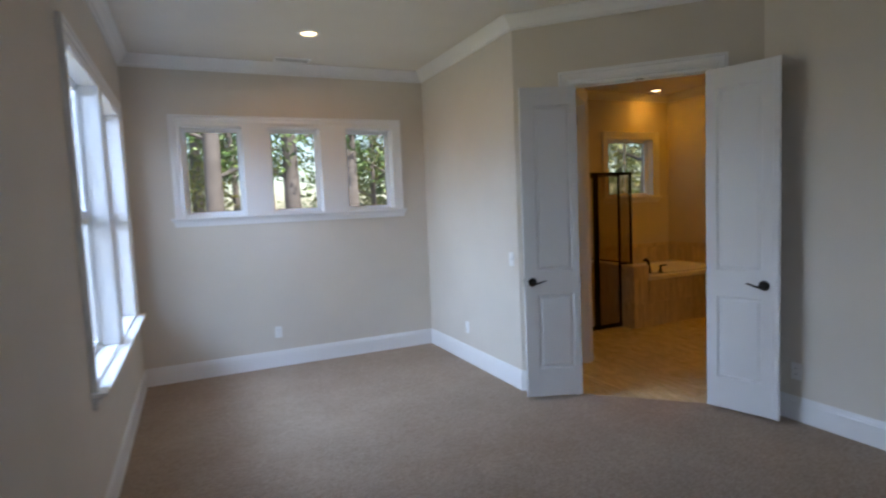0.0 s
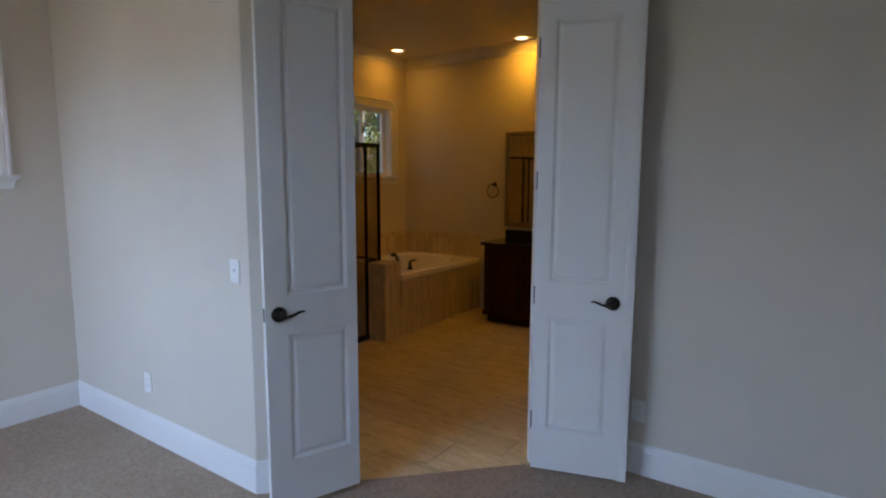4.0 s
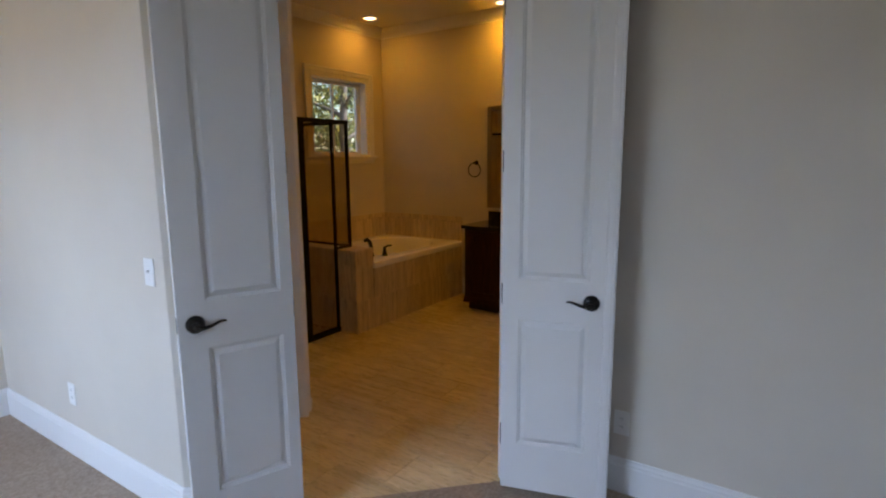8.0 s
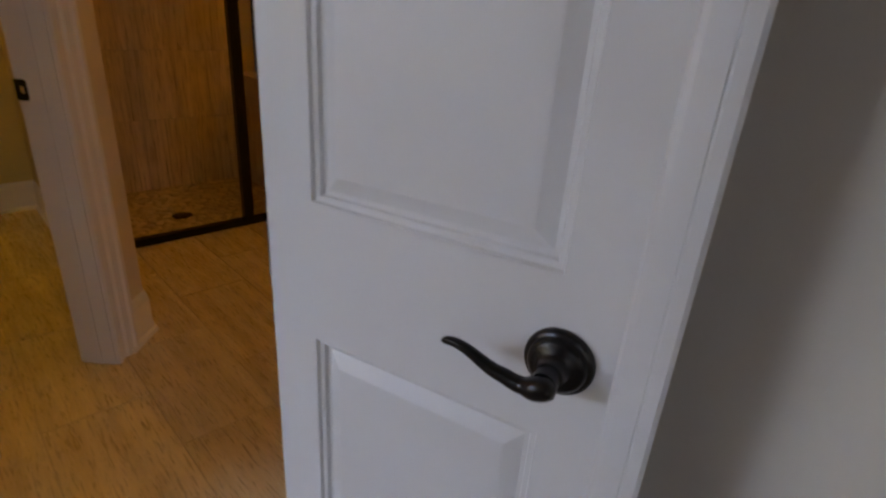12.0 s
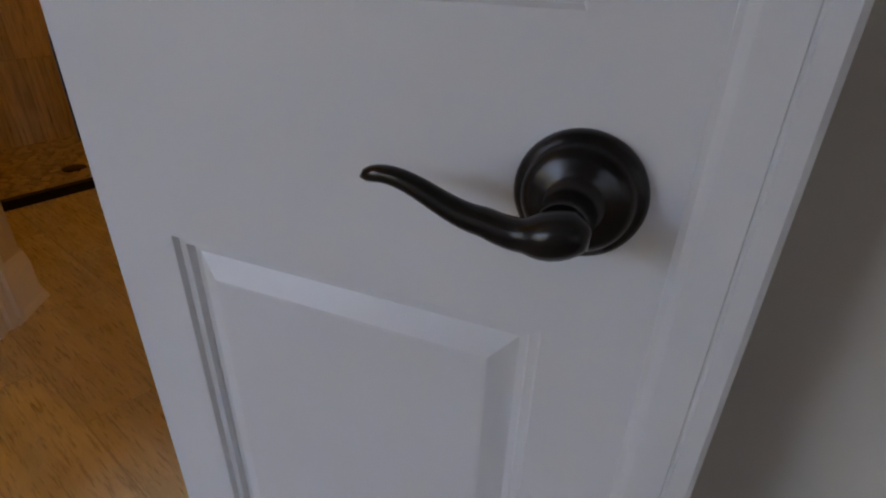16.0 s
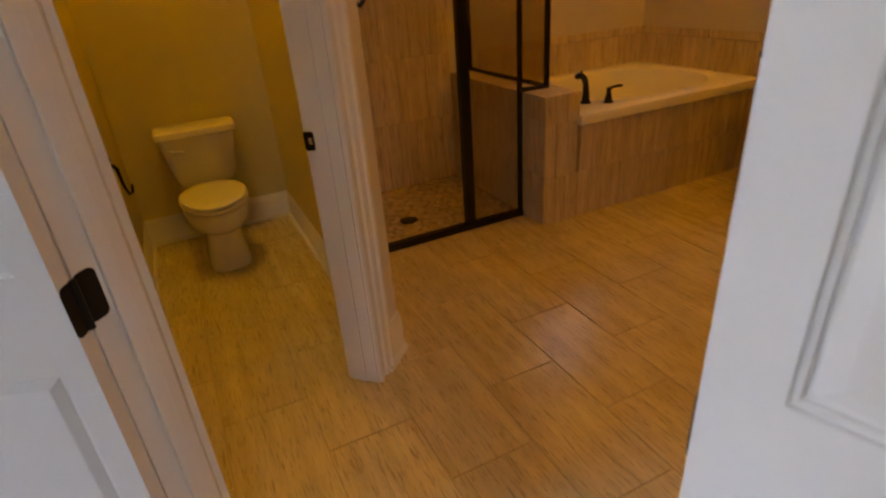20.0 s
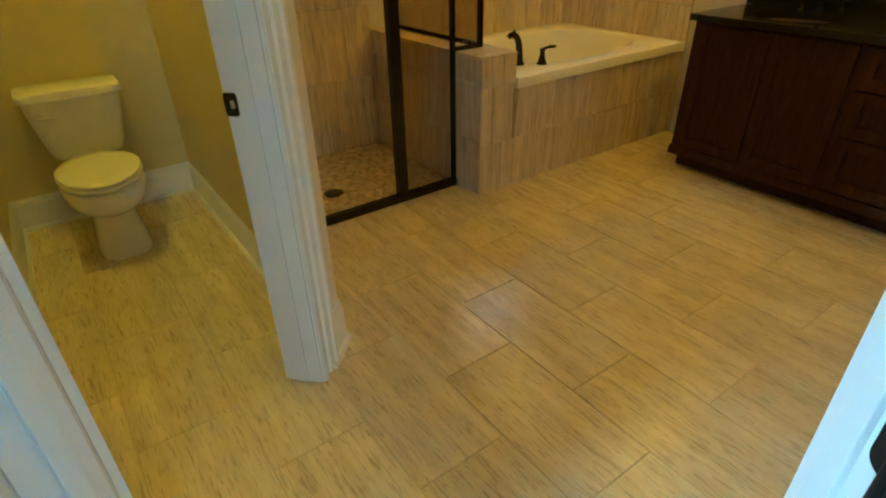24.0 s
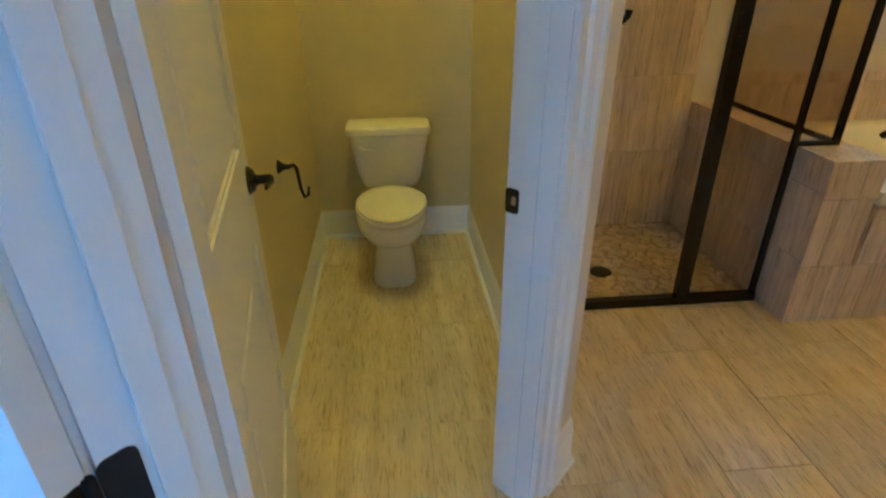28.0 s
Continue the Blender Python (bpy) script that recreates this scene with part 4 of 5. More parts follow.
# ---- shower ----
SY, SH = 5.20, 1.878
SFLOOR = 0.006
ST = 2.25
bm = bmesh.new()
box(bm, XWO + 0.001, KX0 - 0.001, YB - 0.005, YB - 0.0005, SFLOOR, ST)
sback = structure("shower_wall_back", bm, GROUT, "tan tiled shower back wall", "tiling")
tile_face(sback, Matrix.Translation((XWO, YB - 0.005, 0.0)) @ Matrix.Diagonal((1, -1, 1, 1)), KX0 - XWO, ST, 0.203, 0.425, 0.12, 0.10, 0.008, z_first=0.465)
bm = bmesh.new()
box(bm, XWO + 0.0005, XWO + 0.005, SY + 0.03, YB - 0.014, SFLOOR, ST)
sside = structure("shower_wall_side", bm, GROUT, "tan tiled shower side wall", "tiling")
tile_face(sside, Matrix.Translation((XWO + 0.005, YB - 0.014, 0.0)) @ Matrix(((0, 1, 0, 0), (-1, 0, 0, 0), (0, 0, 1, 0), (0, 0, 0, 1))), YB - 0.014 - SY - 0.03, ST, 0.203, 0.425, 0.0, 0.10, 0.008, z_first=0.465)


def bar(bm, x0, x1, y0, y1, z0, z1):
    box(bm, x0, x1, y0, y1, z0, z1, 0.002)


enc = empty("shower_enclosure", pose(4.2, SY, 0), "bronze-framed glass shower enclosure with a hinged door", "shower enclosure")
inv = enc.matrix_world.inverted()
d = 0.018
XM, XP, XC = 4.305, 4.695, 4.864


def enc_part(name, q, mat=None, label=""):
    bm = bmesh.new()
    bar(bm, *q)
    p = part(name, bm, mat or BRONZE, enc, label)
    p.matrix_parent_inverse = inv
    return p


enc_part("header", (XWO + 0.012, XC + 0.014, SY - d, SY + d, SH - 0.035, SH))
enc_part("sill_track", (XWO + 0.012, XP - 0.001, SY - d - 0.004, SY + d, 0.001, 0.044))
enc_part("wall_channel", (XWO + 0.014, XWO + 0.040, SY - d + 0.002, SY + d - 0.002, 0.044, SH - 0.035))
enc_part("strike_post", (XM - 0.004, XM + 0.054, SY - d - 0.002, SY + d + 0.002, 0.044, SH - 0.035))
enc_part("post", (XP - 0.024, XP - 0.001, SY - 0.013, SY + 0.013, 0.044, SH - 0.035))
enc_part("corner_post", (XC - 0.012, XC + 0.014, SY - 0.013, SY + 0.013, KZ + 0.005, SH - 0.035))
enc_part("front_rail", (XP, XC - 0.012, SY - 0.012, SY + 0.012, KZ + 0.005, KZ + 0.026))
enc_part("side_rail", (XC - 0.011, XC + 0.012, SY + 0.0135, YB - 0.028, KZ + 0.005, KZ + 0.026))
enc_part("side_header", (XC - 0.012, XC + 0.013, SY + 0.0185, YB - 0.028, SH - 0.032, SH - 0.001))
enc_part("wall_channel", (XC - 0.011, XC + 0.012, YB - 0.027, YB - 0.006, KZ + 0.005, SH))
for q in ((XM + 0.048, XP - 0.022, SY - 0.003, SY + 0.003, 0.030, SH - 0.033), (XP - 0.002, XC - 0.010, SY - 0.003, SY + 0.003, KZ + 0.024, SH - 0.033), (XC - 0.0025, XC + 0.0035, SY + 0.012, YB - 0.025, KZ + 0.024, SH - 0.030)):
    enc_part("glass_panel", q, SHOWERGLASS).visible_shadow = False
DX0, DX1, DZ0, DZ1 = XWO + 0.044, XM - 0.006, 0.052, SH - 0.044
door_s = enc_part("shower_door", (DX0, DX0 + 0.024, SY - 0.014, SY + 0.012, DZ0, DZ1))
for nm, q in (("door_stile", (DX1 - 0.037, DX1, SY - 0.016, SY + 0.012, DZ0, DZ1)), ("door_rail", (DX0 + 0.024, DX1 - 0.037, SY - 0.014, SY + 0.012, DZ1 - 0.026, DZ1)), ("door_rail", (DX0 + 0.024, DX1 - 0.037, SY - 0.014, SY + 0.012, DZ0, DZ0 + 0.03)), ("door_handle", (DX1 - 0.020, DX1 - 0.004, SY - 0.040, SY - 0.0165, 0.93, 1.11))):
    bm = bmesh.new()
    bar(bm, *q)
    p = part(nm, bm, BRONZE, door_s)
    p.matrix_parent_inverse = inv
bm = bmesh.new()
box(bm, DX0 + 0.022, DX1 - 0.035, SY - 0.004, SY + 0.002, DZ0 + 0.028, DZ1 - 0.024)
p = part("door_glass", bm, SHOWERGLASS, door_s)
p.matrix_parent_inverse = inv
p.visible_shadow = False

# robe hook on the wall beside the shower
rh = empty("robe_hook", facing(XWO, 4.46, 1.31, 1, 0), "small bronze robe hook on the wall beside the shower", "hook")
bm = bmesh.new()
lathe(bm, [(0.022, 0), (0.022, 0.005), (0.014, 0.012), (0.008, 0.022), (0.008, 0.036)], Matrix.Rotation(radians(90), 4, "X"), 24)
part("rosette", bm, BRONZE, rh, smooth=40)
bm = bmesh.new()
tube(bm, [(0, -0.034, 0), (0, -0.048, -0.004), (0, -0.058, 0.006), (0, -0.060, 0.020)], [0.008, 0.008, 0.008, 0.009], 12)
part("peg", bm, BRONZE, rh, smooth=60)

# ---- toilet ----
TX = 2.995


def toilet():
    top = empty("toilet", pose(TX, 5.742, 0) @ Matrix.Diagonal((1, 1, 0.962, 1)), "cream two-piece toilet with closed lid on the tile floor", "toilet")

    def ell(cx, cy, rx, ryf, ryb, z, n=40, e=2.2):
        out = []
        for i in range(n):
            a = 2 * math.pi * i / n
            c, s = math.cos(a), math.sin(a)
            ry = ryb if s > 0 else ryf
            k = (abs(c / rx) ** e + abs(s / ry) ** e) ** (-1 / e)
            out.append((cx + c * k, cy + s * k, z))
        return out

    bm = bmesh.new()
    prof = [(0.116, 0.225, 0.300, 0.0, -0.04, 3.2), (0.116, 0.225, 0.300, 0.018, -0.04, 3.2), (0.110, 0.214, 0.295, 0.05, -0.04, 3.0), (0.099, 0.196, 0.290, 0.13, -0.04, 2.8), (0.095, 0.190, 0.290, 0.195, -0.045, 2.6),
            (0.098, 0.196, 0.290, 0.218, -0.05, 2.4), (0.126, 0.218, 0.295, 0.238, -0.065, 2.2), (0.152, 0.248, 0.300, 0.262, -0.08, 2.1), (0.168, 0.268, 0.300, 0.300, -0.09, 2.05), (0.174, 0.277, 0.295, 0.335, -0.095, 2.0),
            (0.174, 0.277, 0.290, 0.362, -0.095, 2.0), (0.170, 0.273, 0.290, 0.374, -0.095, 2.0), (0.150, 0.256, 0.280, 0.379, -0.095, 2.0)]
    ring_mesh(bm, [ell(0, c, rx, f, r, z, e=e) for rx, f, r, z, c, e in prof])
    part("bowl", bm, PORCELAIN, top, smooth=60)
    bm = bmesh.new()
    seat = [(0.150, 0.250, 0.19, 0.3795), (0.150, 0.250, 0.19, 0.3845), (0.172, 0.276, 0.20, 0.386), (0.176, 0.280, 0.20, 0.391), (0.176, 0.280, 0.20, 0.400), (0.170, 0.274, 0.20, 0.4035), (0.140, 0.240, 0.185, 0.4035)]
    ring_mesh(bm, [ell(0, -0.095, rx, f, r, z, e=2.0) for rx, f, r, z in seat])
    part("seat", bm, PORCELAIN, top, smooth=40)
    bm = bmesh.new()
    lid = [(0.130, 0.230, 0.165, 0.4038), (0.130, 0.230, 0.165, 0.4108), (0.166, 0.268, 0.196, 0.4110), (0.172, 0.274, 0.199, 0.4135), (0.172, 0.274, 0.199, 0.421), (0.163, 0.265, 0.190, 0.4265), (0.12, 0.20, 0.15, 0.4305), (0.03, 0.06, 0.04, 0.432)]
    ring_mesh(bm, [ell(0, -0.095, rx, f, r, z, e=2.0) for rx, f, r, z in lid])
    part("lid", bm, PORCELAIN, top, smooth=40)

    def slab(hx, y0, y1, z, r=0.045):
        out = []
        for cx, cy, a0 in ((hx - r, y1 - r, 0), (-hx + r, y1 - r, 90), (-hx + r, y0 + r, 180), (hx - r, y0 + r, 270)):
            for k in range(6):
                a = radians(a0 + 18 * k)
                out.append((cx + r * math.cos(a), cy + r * math.sin(a), z * 1.035))
        return out

    bm = bmesh.new()
    ring_mesh(bm, [slab(0.135, 0.180, 0.322, 0.372), slab(0.150, 0.165, 0.330, 0.385), slab(0.166, 0.150, 0.336, 0.43), slab(0.184, 0.138, 0.338, 0.53), slab(0.198, 0.128, 0.340, 0.62), slab(0.203, 0.125, 0.340, 0.666)])
    part("tank", bm, PORCELAIN, top, smooth=40)
    bm = bmesh.new()
    ring_mesh(bm, [slab(0.207, 0.120, 0.342, 0.6665), slab(0.217, 0.112, 0.344, 0.672), slab(0.218, 0.110, 0.345, 0.698), slab(0.213, 0.116, 0.342, 0.708), slab(0.198, 0.130, 0.33, 0.711)])
    part("tank_lid", bm, PORCELAIN, top, smooth=40)
    bm = bmesh.new()
    lathe(bm, [(0.014, 0), (0.014, 0.010), (0.008, 0.014)], Matrix.Translation((-0.148, 0.128, 0.625)) @ Matrix.Rotation(radians(90), 4, "X"), 16)
    tube(bm, [(-0.148, 0.112, 0.625), (-0.12, 0.108, 0.623), (-0.085, 0.110, 0.618)], [0.007, 0.008, 0.006], 10)
    part("flush_lever", bm, PORCELAIN, top, smooth=50)


toilet()
ph = empty("paper_holder", facing(XNI, 5.136, 0.76, 1, 0), "open-arm bronze toilet paper holder on the wall", "paper holder")
bm = bmesh.new()
lathe(bm, [(0.027, 0), (0.027, 0.006), (0.018, 0.016), (0.010, 0.030), (0.009, 0.050)], Matrix.Rotation(radians(90), 4, "X"), 24)
part("rosette", bm, BRONZE, ph, smooth=40)
bm = bmesh.new()
tube(bm, [(0, -0.045, 0), (0.002, -0.060, 0.005), (0.006, -0.071, -0.012), (0.010, -0.073, -0.050), (0.016, -0.076, -0.098), (0.022, -0.085, -0.134), (0.030, -0.098, -0.128), (0.036, -0.103, -0.096)], [0.008, 0.008, 0.008, 0.007, 0.006, 0.006, 0.006, 0.005], 12)
part("arm", bm, BRONZE, ph, smooth=60)

# ---- vanity ----
VX0, VY1, VY0, VZ = 5.90, 4.615, 2.30, 0.845


def vanity():
    top = empty("vanity_cabinet", pose((VX0 + XB) / 2, (VY0 + VY1) / 2, 0), "dark cherry vanity cabinet with doors and drawers", "vanity")
    iv = top.matrix_world.inverted()

    def vp(name, bm, mat, parent=top, label="", smooth=None):
        p = part(name, bm, mat, parent, label, smooth)
        p.matrix_parent_inverse = iv
        return p

    bm = bmesh.new()
    box(bm, VX0 + 0.02, XB - 0.002, VY0, VY1, 0.10, VZ, 0.002)
    vp("carcass", bm, CHERRY)
    bm = bmesh.new()
    box(bm, VX0 + 0.075, XB - 0.002, VY0 + 0.01, VY1 - 0.02, 0.0, 0.0995)
    vp("toe_kick", bm, CHERRY)
    bm = bmesh.new()
    prof = [(VX0 - 0.004, 0.085), (VX0 + 0.019, 0.085), (VX0 + 0.019, 0.135), (VX0 + 0.008, 0.135), (VX0 + 0.004, 0.120)]
    ring_mesh(bm, [[(x, VY0, z) for x, z in prof], [(x, VY1 + 0.004, z) for x, z in prof]])
    vp("base_rail", bm, CHERRY)

    def shaker(name, y0, y1, z0, z1, knob_y, knob_z):
        bm = bmesh.new()
        s = 0.055
        x0, x1 = VX0 - 0.0, VX0 + 0.0195
        for q in ((y0, y0 + s, z0, z1), (y1 - s, y1, z0, z1), (y0 + s, y1 - s, z0, z0 + s), (y0 + s, y1 - s, z1 - s, z1)):
            box(bm, x0, x1, q[0], q[1], q[2], q[3], 0.0015)
        front = vp(name, bm, CHERRY)
        bm = bmesh.new()
        box(bm, x0 + 0.009, x1 - 0.002, y0 + s - 0.002, y1 - s + 0.002, z0 + s - 0.002, z1 - s + 0.002)
        vp("panel", bm, CHERRY, front)
        bm = bmesh.new()
        lathe(bm, [(0.006, 0), (0.005, 0.010), (0.013, 0.016), (0.015, 0.022), (0.010, 0.028), (0.003, 0.029)], Matrix.Translation((x0, knob_y, knob_z)) @ Matrix.Rotation(radians(-90), 4, "Y"), 18)
        vp("knob", bm, BRONZE, front, "bronze knob", 40)

    zt = VZ - 0.02
    shaker("cabinet_door", 4.195, 4.58, 0.145, zt, 4.235, zt - 0.06)
    shaker("cabinet_door", 3.80, 4.185, 0.145, zt, 4.145, zt - 0.06)
    for z0, z1 in ((0.145, 0.41), (0.42, 0.63), (0.64, zt)):
        shaker("drawer", 3.34, 3.765, z0, z1, 3.55, (z0 + z1) / 2)
    shaker("cabinet_door", 2.92, 3.305, 0.145, zt, 2.96, zt - 0.06)
    shaker("cabinet_door", 2.525, 2.91, 0.145, zt, 2.87, zt - 0.06)


vanity()
SINKS = (4.20, 2.90)
ct = empty("countertop", pose((VX0 + XB) / 2, (VY0 + VY1) / 2, VZ), "polished black granite countertop with low backsplash", "countertop")
ivc = ct.matrix_world.inverted()
CX0, CY1, CZ = VX0 - 0.028, VY1 + 0.022, VZ + 0.032


def slab_with_ovals(bm, x0, x1, y0, y1, z0, z1, ovals, n=40):
    """A slab with oval holes, built as cells each holding one oval."""
    cuts = [y0] + [(a[1] + b[1]) / 2 for a, b in zip(ovals, ovals[1:])] + [y1]
    for (cx, cy, rx, ry), a, b in zip(ovals, cuts, cuts[1:]):
        rect, oval = [], []
        for i in range(n):
            t = 2 * math.pi * (i + 0.5) / n
            c, s = math.cos(t), math.sin(t)
            kx = ((x1 - cx) if c > 0 else (cx - x0)) / max(abs(c), 1e-6)
            ky = ((b - cy) if s > 0 else (cy - a)) / max(abs(s), 1e-6)
            k = min(kx, ky)
            rect.append((cx + c * k, cy + s * k))
            oval.append((cx + c * rx, cy + s * ry))
        for z in (z0, z1):
            r = [bm.verts.new((*p, z)) for p in rect]
            o = [bm.verts.new((*p, z)) for p in oval]
            for i in range(n):
                bm.faces.new((r[i], r[(i + 1) % n], o[(i + 1) % n], o[i]))
        for pts in (rect, oval):
            lo = [bm.verts.new((*p, z0)) for p in pts]
            hi = [bm.verts.new((*p, z1)) for p in pts]
            for i in range(n):
                bm.faces.new((lo[i], lo[(i + 1) % n], hi[(i + 1) % n], hi[i]))
    bmesh.ops.remove_doubles(bm, verts=bm.verts, dist=1e-5)


bm = bmesh.new()
slab_with_ovals(bm, CX0, XB - 0.003, VY0, CY1, VZ, CZ, [(6.15, y, 0.165, 0.215) for y in SINKS[::-1]])
p = part("slab", bm, GRANITE, ct)
p.matrix_parent_inverse = ivc
bm = bmesh.new()
box(bm, XB - 0.023, XB - 0.003, VY0, CY1, CZ, CZ + 0.095, 0.002)
p = part("backsplash", bm, GRANITE, ct)
p.matrix_parent_inverse = ivc
for y in SINKS:
    sk = empty("sink", pose(6.15, y, VZ), "white oval undermount sink in black granite", "sink", "vanity sinks")
    bm = bmesh.new()
    rings = [[(rx * math.cos(2 * math.pi * i / 40), ry * math.sin(2 * math.pi * i / 40), z) for i in range(40)] for rx, ry, z in ((0.175, 0.225, -0.0005), (0.163, 0.213, -0.0005), (0.155, 0.205, -0.04), (0.13, 0.175, -0.10), (0.08, 0.11, -0.135), (0.02, 0.03, -0.14))]
    vs = [[bm.verts.new(q) for q in r] for r in rings]
    for a, b in zip(vs, vs[1:]):
        for i in range(40):
            bm.faces.new((a[i], a[(i + 1) % 40], b[(i + 1) % 40], b[i]))
    bm.faces.new(vs[-1])
    part("basin", bm, PORCELAIN, sk, smooth=50)
    fa = empty("sink_faucet", pose(6.395, y, CZ), "bronze widespread sink faucet with two levers", "faucet", "vanity faucets")
    bm = bmesh.new()
    lathe(bm, [(0.024, 0), (0.024, 0.006), (0.016, 0.014), (0.013, 0.03)], None, 24)
    tube(bm, [(0, 0, 0.02), (0, 0, 0.09), (-0.015, 0, 0.125), (-0.05, 0, 0.14), (-0.09, 0, 0.128), (-0.105, 0, 0.105)], [0.014, 0.012, 0.012, 0.012, 0.011, 0.010], 14)
    part("spout", bm, BRONZE, fa, smooth=50)
    for dy in (-0.10, 0.10):
        bm = bmesh.new()
        lathe(bm, [(0.024, 0), (0.024, 0.005), (0.017, 0.012), (0.012, 0.04), (0.014, 0.052), (0.004, 0.058)], Matrix.Translation((0, dy, 0)), 24)
        tube(bm, [(0, dy, 0.05), (-0.01, dy + (0.03 if dy > 0 else -0.03), 0.056), (-0.015, dy + (0.07 if dy > 0 else -0.07), 0.055)], [0.007, 0.007, 0.005], 10)
        part("handle", bm, BRONZE, fa, smooth=50)
for y1, y0 in ((4.655, 3.70), (3.40, 2.45)):
    mi = empty("wall_mirror", pose(XB, (y0 + y1) / 2, 1.02), "tall framed mirror over the vanity", "mirror", "vanity mirrors")
    ivm = mi.matrix_world.inverted()
    z0, z1, f = 1.01, 2.08, 0.05
    for nm, q in (("frame_stile", (y0, y0 + f, z0, z1)), ("frame_stile", (y1 - f, y1, z0, z1)), ("frame_rail", (y0 + f, y1 - f, z0, z0 + f)), ("frame_rail", (y0 + f, y1 - f, z1 - f, z1))):
        bm = bmesh.new()
        box(bm, XB - 0.026, XB - 0.001, q[0], q[1], q[2], q[3], 0.006)
        p = part(nm, bm, BRASSFRAME, mi)
        p.matrix_parent_inverse = ivm
    bm = bmesh.new()
    box(bm, XB - 0.014, XB - 0.002, y0 + f - 0.002, y1 - f + 0.002, z0 + f - 0.002, z1 - f + 0.002)
    p = part("mirror_glass", bm, MIRROR, mi)
    p.matrix_parent_inverse = ivm
tr = empty("towel_ring", facing(XB, 4.80, 1.49, -1, 0), "bronze towel ring on the beige wall", "towel ring")
bm = bmesh.new()
lathe(bm, [(0.026, 0), (0.026, 0.006), (0.016, 0.014), (0.010, 0.03), (0.011, 0.055), (0.006, 0.06)], Matrix.Rotation(radians(90), 4, "X"), 24)
part("post", bm, BRONZE, tr, smooth=40)
bm = bmesh.new()
R = 0.075
tube(bm, [(R * math.sin(a), -0.048, -R + R * math.cos(a)) for a in [2 * math.pi * k / 40 for k in range(41)]], 0.0055, 10)
part("ring", bm, BRONZE, tr, smooth=60)

# ---- outside ----
SOIL = paint("leaf litter ground", (0.16, 0.12, 0.07), 0.95, 0.8, 0.5)
GL = -0.6
bm = bmesh.new()
vs = [bm.verts.new((x * 600.0, y * 600.0, GL)) for x, y in ((-1, -1), (1, -1), (1, 1), (-1, 1))]
bm.faces.new(vs)
structure("ground", bm, SOIL, "woodland ground of leaf litter", "ground")


def leaf_material(name, lo, mid, hi):
    m = material(name, mid, 0.5)
    n = Nodes(m)
    g = n.add("NewGeometry")
    n.colour(n.ramp(g.outputs["Random Per Island"], [(0.0, lo), (0.5, mid), (1.0, hi)]))
    n.bsdf.inputs["Transmission Weight"].default_value = 0.0
    return m


LEAF = leaf_material("green leaves", (0.022, 0.055, 0.015), (0.060, 0.125, 0.028), (0.19, 0.27, 0.065))
LEAF2 = leaf_material("yellow-green leaves", (0.06, 0.08, 0.015), (0.13, 0.15, 0.03), (0.24, 0.23, 0.05))
BARK = paint("rough bark", (0.13, 0.113, 0.108), 0.9, 1.0, 0.4)


def leaf_cloud(name, clumps, per, size, mat, rng, parent=None):
    """Leaves as small bent quads scattered in clumps (centre, radius)."""
    co, faces = [], []
    for c, r in clumps:
        p = rng.normal(size=(per, 3))
        p = p / np.linalg.norm(p, axis=1)[:, None] * (rng.random((per, 1)) ** 0.45) * np.array(r) + np.array(c)
        a = rng.normal(size=(per, 3))
        a /= np.linalg.norm(a, axis=1)[:, None]
        b = np.cross(a, rng.normal(size=(per, 3)))
        b /= np.linalg.norm(b, axis=1)[:, None]
        s = size * (0.6 + 0.8 * rng.random((per, 1)))
        for k in range(per):
            i = len(co)
            co += [tuple(p[k] - a[k] * s[k]), tuple(p[k] + b[k] * s[k] * 0.45), tuple(p[k] + a[k] * s[k]), tuple(p[k] - b[k] * s[k] * 0.45)]
            faces.append((i, i + 1, i + 2, i + 3))
    me = bpy.data.meshes.new(name)
    me.from_pydata(co, [], faces)
    me.materials.append(mat)
    ob = new(name, me)
    ob.parent = parent
    return ob


def tree(seed, h, r, crown_from, mat, spread):
    rng = np.random.default_rng(seed)
    top = empty("tree", pose(0, 0, GL), "tall woodland tree with thin trunk and loose green crown", "tree", "woodland trees")
    bm = bmesh.new()
    bend = rng.normal(size=2) * 0.25
    pts = [(bend[0] * (s ** 2), bend[1] * (s ** 2), -0.2 + (h + 0.2) * s) for s in [i / 12 for i in range(13)]]
    tube(bm, pts, [r * (1.25 if i == 0 else 1 - 0.8 * i / 12) for i in range(13)], 10)
    part("trunk", bm, BARK, top, smooth=60)
    clumps = []
    for i in range(16):
        z = crown_from + (h - crown_from) * (i + rng.random()) / 16
        a = rng.random() * 6.283
        d = spread * (0.3 + 0.7 * rng.random()) * (1.05 - 0.6 * (z / h))
        tip = (d * math.cos(a), d * math.sin(a), z + 0.3 * d)
        bm = bmesh.new()
        tube(bm, [(bend[0] * (z / h) ** 2, bend[1] * (z / h) ** 2, z - 0.2 * d), (tip[0] * 0.55, tip[1] * 0.55, z + 0.05 * d), tip], [0.05, 0.03, 0.01], 6)
        part("limb", bm, BARK, top, smooth=60)
        clumps.append((tip, (0.8, 0.8, 0.5)))
        clumps.append(((tip[0] * 0.6, tip[1] * 0.6, z + 0.1), (0.7, 0.7, 0.45)))
    leaf_cloud("crown", clumps, 150, 0.058, mat, rng, top)
    return top


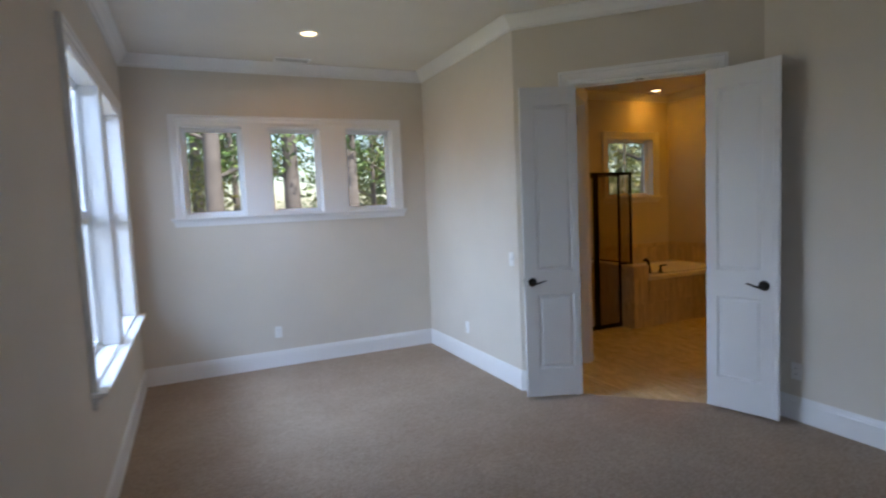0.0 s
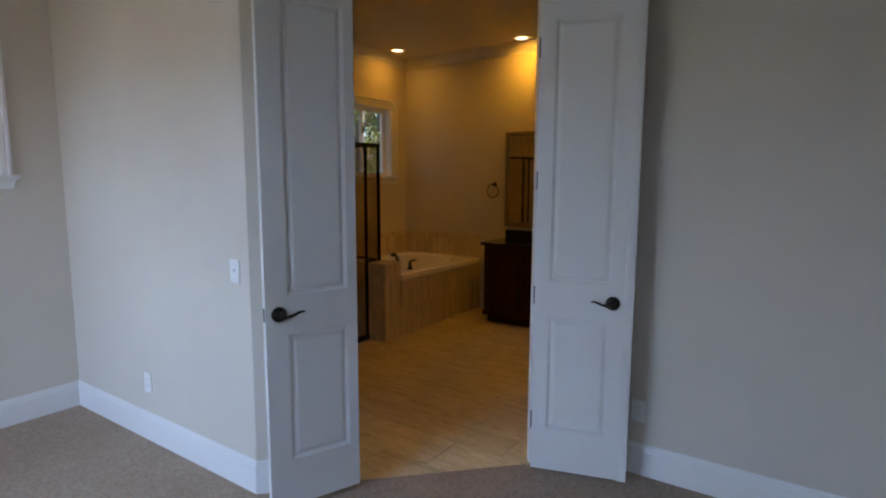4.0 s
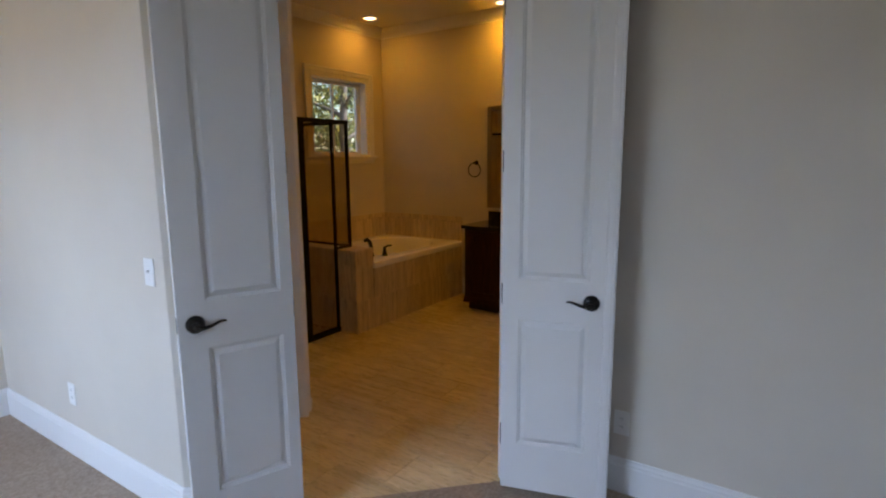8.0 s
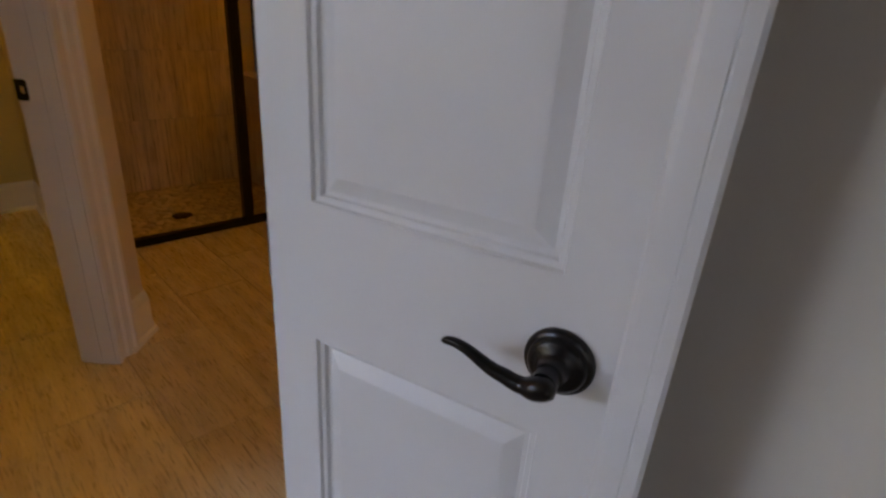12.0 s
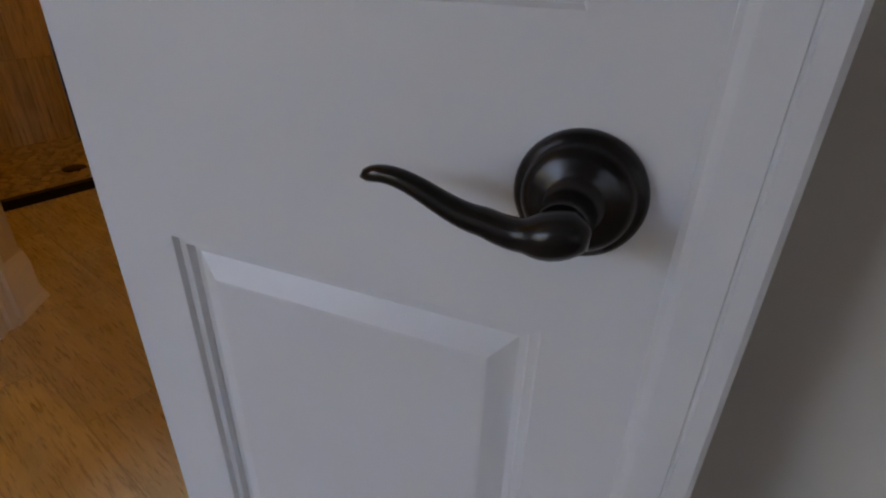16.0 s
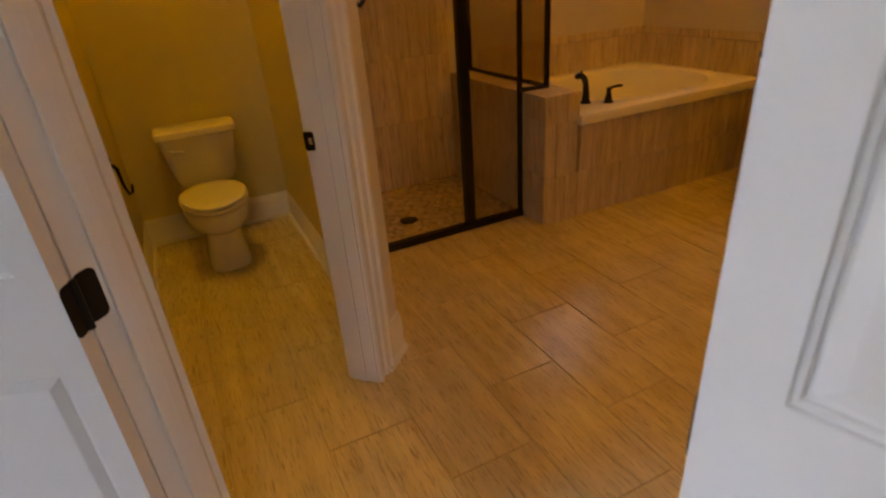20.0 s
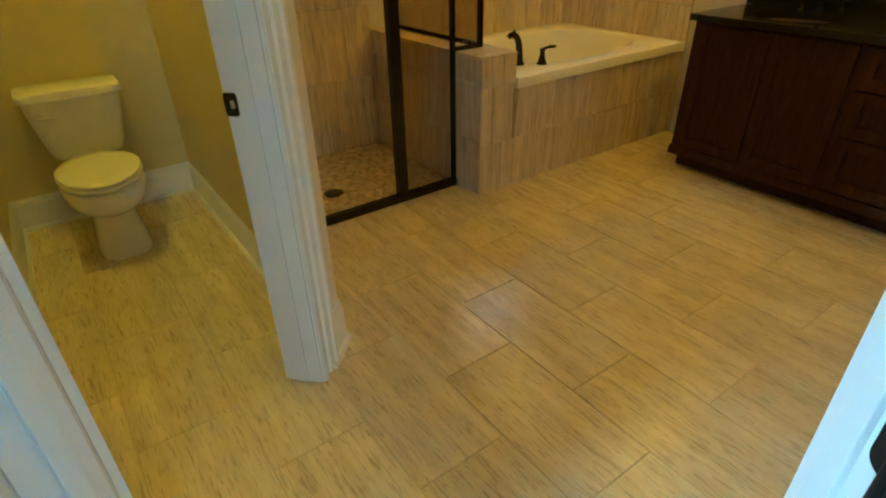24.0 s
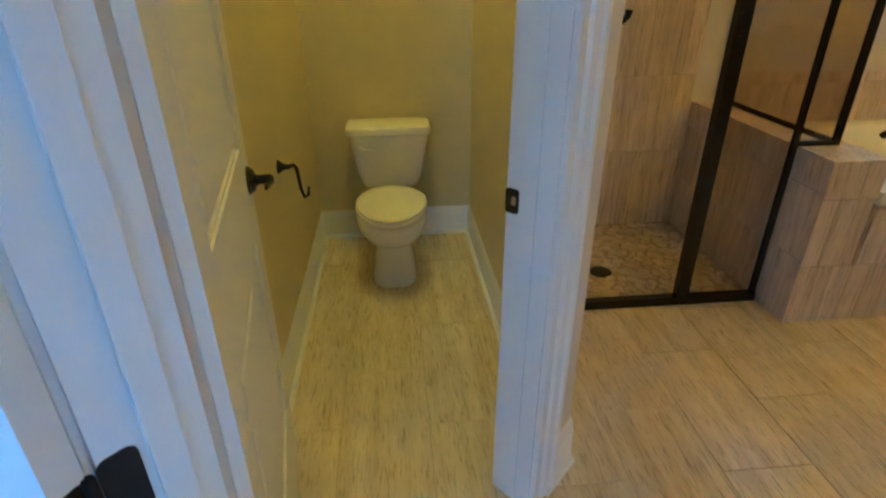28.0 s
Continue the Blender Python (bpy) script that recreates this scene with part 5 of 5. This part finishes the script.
kinds = [tree(11, 11, 0.16, 1.6, LEAF, 2.2), tree(12, 13, 0.20, 3.0, LEAF, 2.6), tree(13, 9, 0.11, 0.8, LEAF2, 2.0)]
rng = np.random.default_rng(5)
spots = [(-1.6, 13.5), (0.4, 11.6), (1.1, 15.0), (1.97, 12.0), (3.24, 12.0), (4.6, 12.8), (6.2, 11.4), (7.4, 14.2), (9.0, 12.2), (8.6, 17.5), (11.2, 15.0), (-3.4, 16.5), (5.6, 17.8), (0.2, 18.5), (-9.0, 22.0), (12.8, 12.6), (13.5, 17.0), (15.5, 14.2), (16.8, 18.5), (18.5, 15.8), (10.2, 10.4), (14.6, 10.8), (20.5, 19.5), (11.5, 20.0)]
for i, (x, y) in enumerate(spots):
    m = pose(x, y, GL, 0, 0, float(rng.random() * 360))
    if i < 3:
        kinds[i].matrix_basis = m
    else:
        copy_thing(kinds[1 if i in (3, 4) else int(rng.integers(0, 3))], m)
cl = []
for i in range(500):
    a = rng.random()
    x = -9 + 42 * rng.random()
    y = 19 + 9 * rng.random() if x < 16 else 12 + 14 * rng.random()
    cl.append(((x, y, GL + 0.4 + 9.0 * a ** 1.3), (1.5, 1.2, 1.0)))
tagged(leaf_cloud("far_foliage", cl, 150, 0.11, LEAF, rng), "sunlit green foliage of the far woods", "foliage", kind="stuff")
cl = []
for i in range(130):
    x = -7 + 30 * rng.random()
    y = 10.5 + 9 * rng.random()
    cl.append(((x, y, GL + 0.5 + 0.6 * rng.random()), (0.8, 0.8, 0.6)))
tagged(leaf_cloud("undergrowth", cl, 70, 0.10, LEAF2, rng), "low bright undergrowth between the trees", "undergrowth", kind="stuff")

# ---- floor tiles and shower pebbles ----
TW, TL, TX0, TY0 = 0.3025, 0.600, 3.0955, 3.345
for i in range(-2, 12):
    for j in range(-4, 6):
        x0 = TX0 + i * TW
        y0 = TY0 + j * TL + (0.0 if i % 2 == 0 else 0.30)
        g = 0.0018
        q = [(x0 + g, y0 + g), (x0 + TW - g, y0 + g), (x0 + TW - g, y0 + TL - g), (x0 + g, y0 + TL - g)]
        for cut in ((1, 1, jx + 0.004), (1, 0, XNI - 0.02), (-1, 0, -XB - 0.01), (0, -1, -YB - 0.01), (0, 1, YBS - 0.01)):
            q = clip(q, *cut)
            if len(q) < 3:
                break
        if len(q) < 3:
            continue
        ctr = (sum(p[0] for p in q) / len(q), sum(p[1] for p in q) / len(q))
        if ctr[0] < XE + 0.05 and ctr[1] < 2.75:
            continue
        k = 0.0015
        bm = bmesh.new()
        lo = [bm.verts.new((x - ctr[0], y - ctr[1], -0.012)) for x, y in q]
        mid = [bm.verts.new((x - ctr[0], y - ctr[1], -k)) for x, y in q]
        hi = [bm.verts.new(((x - ctr[0]) * (1 - k / 0.15), (y - ctr[1]) * (1 - k / 0.3), 0.0)) for x, y in q]
        for a, b in ((lo, mid), (mid, hi)):
            for v in range(len(q)):
                bm.faces.new((a[v], a[(v + 1) % len(q)], b[(v + 1) % len(q)], b[v]))
        bm.faces.new(hi)
        ob = part("tile", bm, FLOORTILE, bath_floor)
        ob.location = (ctr[0], ctr[1], 0.0)

PALEGROUT = paint("pale tan grout", (0.40, 0.32, 0.22), 0.9, 0.5)
PEB = stone_material("tumbled pebble", 0, 1.12, 0.4, 0.17, 46, 0.7)
bm = bmesh.new()
box(bm, XWO + 0.006, KX0 + 0.001, SY + 0.019, YB - 0.006, -0.002, SFLOOR)
sfloor = structure("shower_floor", bm, PALEGROUT, "shower floor of tan flat pebbles in grout", "floor")
prng = np.random.default_rng(8)
shapes = []
for k in range(6):
    bm = bmesh.new()
    n = 9
    rr = [0.5 * (0.70 + 0.45 * prng.random()) for _ in range(n)]
    rings = []
    for s, z in ((1.0, 0.0), (0.97, 0.003), (0.82, 0.006), (0.5, 0.0075)):
        rings.append([(rr[i] * s * math.cos(2 * math.pi * i / n) * 0.064, rr[i] * s * math.sin(2 * math.pi * i / n) * 0.050, z) for i in range(n)])
    ring_mesh(bm, rings)
    bmesh.ops.recalc_face_normals(bm, faces=bm.faces)
    me = bpy.data.meshes.new("pebble")
    bm.to_mesh(me)
    bm.free()
    me.materials.append(PEB)
    shapes.append(me)
row = 0
yy = SY + 0.05
while yy < YB - 0.04:
    xx = XWO + 0.05 + (0.028 if row % 2 else 0.0)
    while xx < KX0 - 0.03:
        if (xx - 4.06) ** 2 + (yy - 5.51) ** 2 > 0.07 ** 2:
            ob = new("pebble", shapes[int(prng.integers(0, 6))])
            ob.parent = sfloor
            k = 0.85 + 0.35 * float(prng.random())
            ob.matrix_basis = pose(xx + float(prng.normal()) * 0.007, yy + float(prng.normal()) * 0.006, SFLOOR - 0.0005, float(prng.normal() * 3), float(prng.normal() * 3), float(prng.random() * 360)) @ Matrix.Diagonal((k, k * (0.8 + 0.4 * float(prng.random())), 0.7 + 0.6 * float(prng.random()), 1))
        xx += 0.0575
    yy += 0.047
    row += 1
dr_ = empty("shower_drain", pose(4.06, 5.51, SFLOOR), "round dark shower drain cover", "drain")
bm = bmesh.new()
lathe(bm, [(0.055, 0.0), (0.055, 0.005), (0.050, 0.0065), (0.001, 0.0065)], None, 32)
part("cover", bm, BRONZE, dr_, smooth=40)
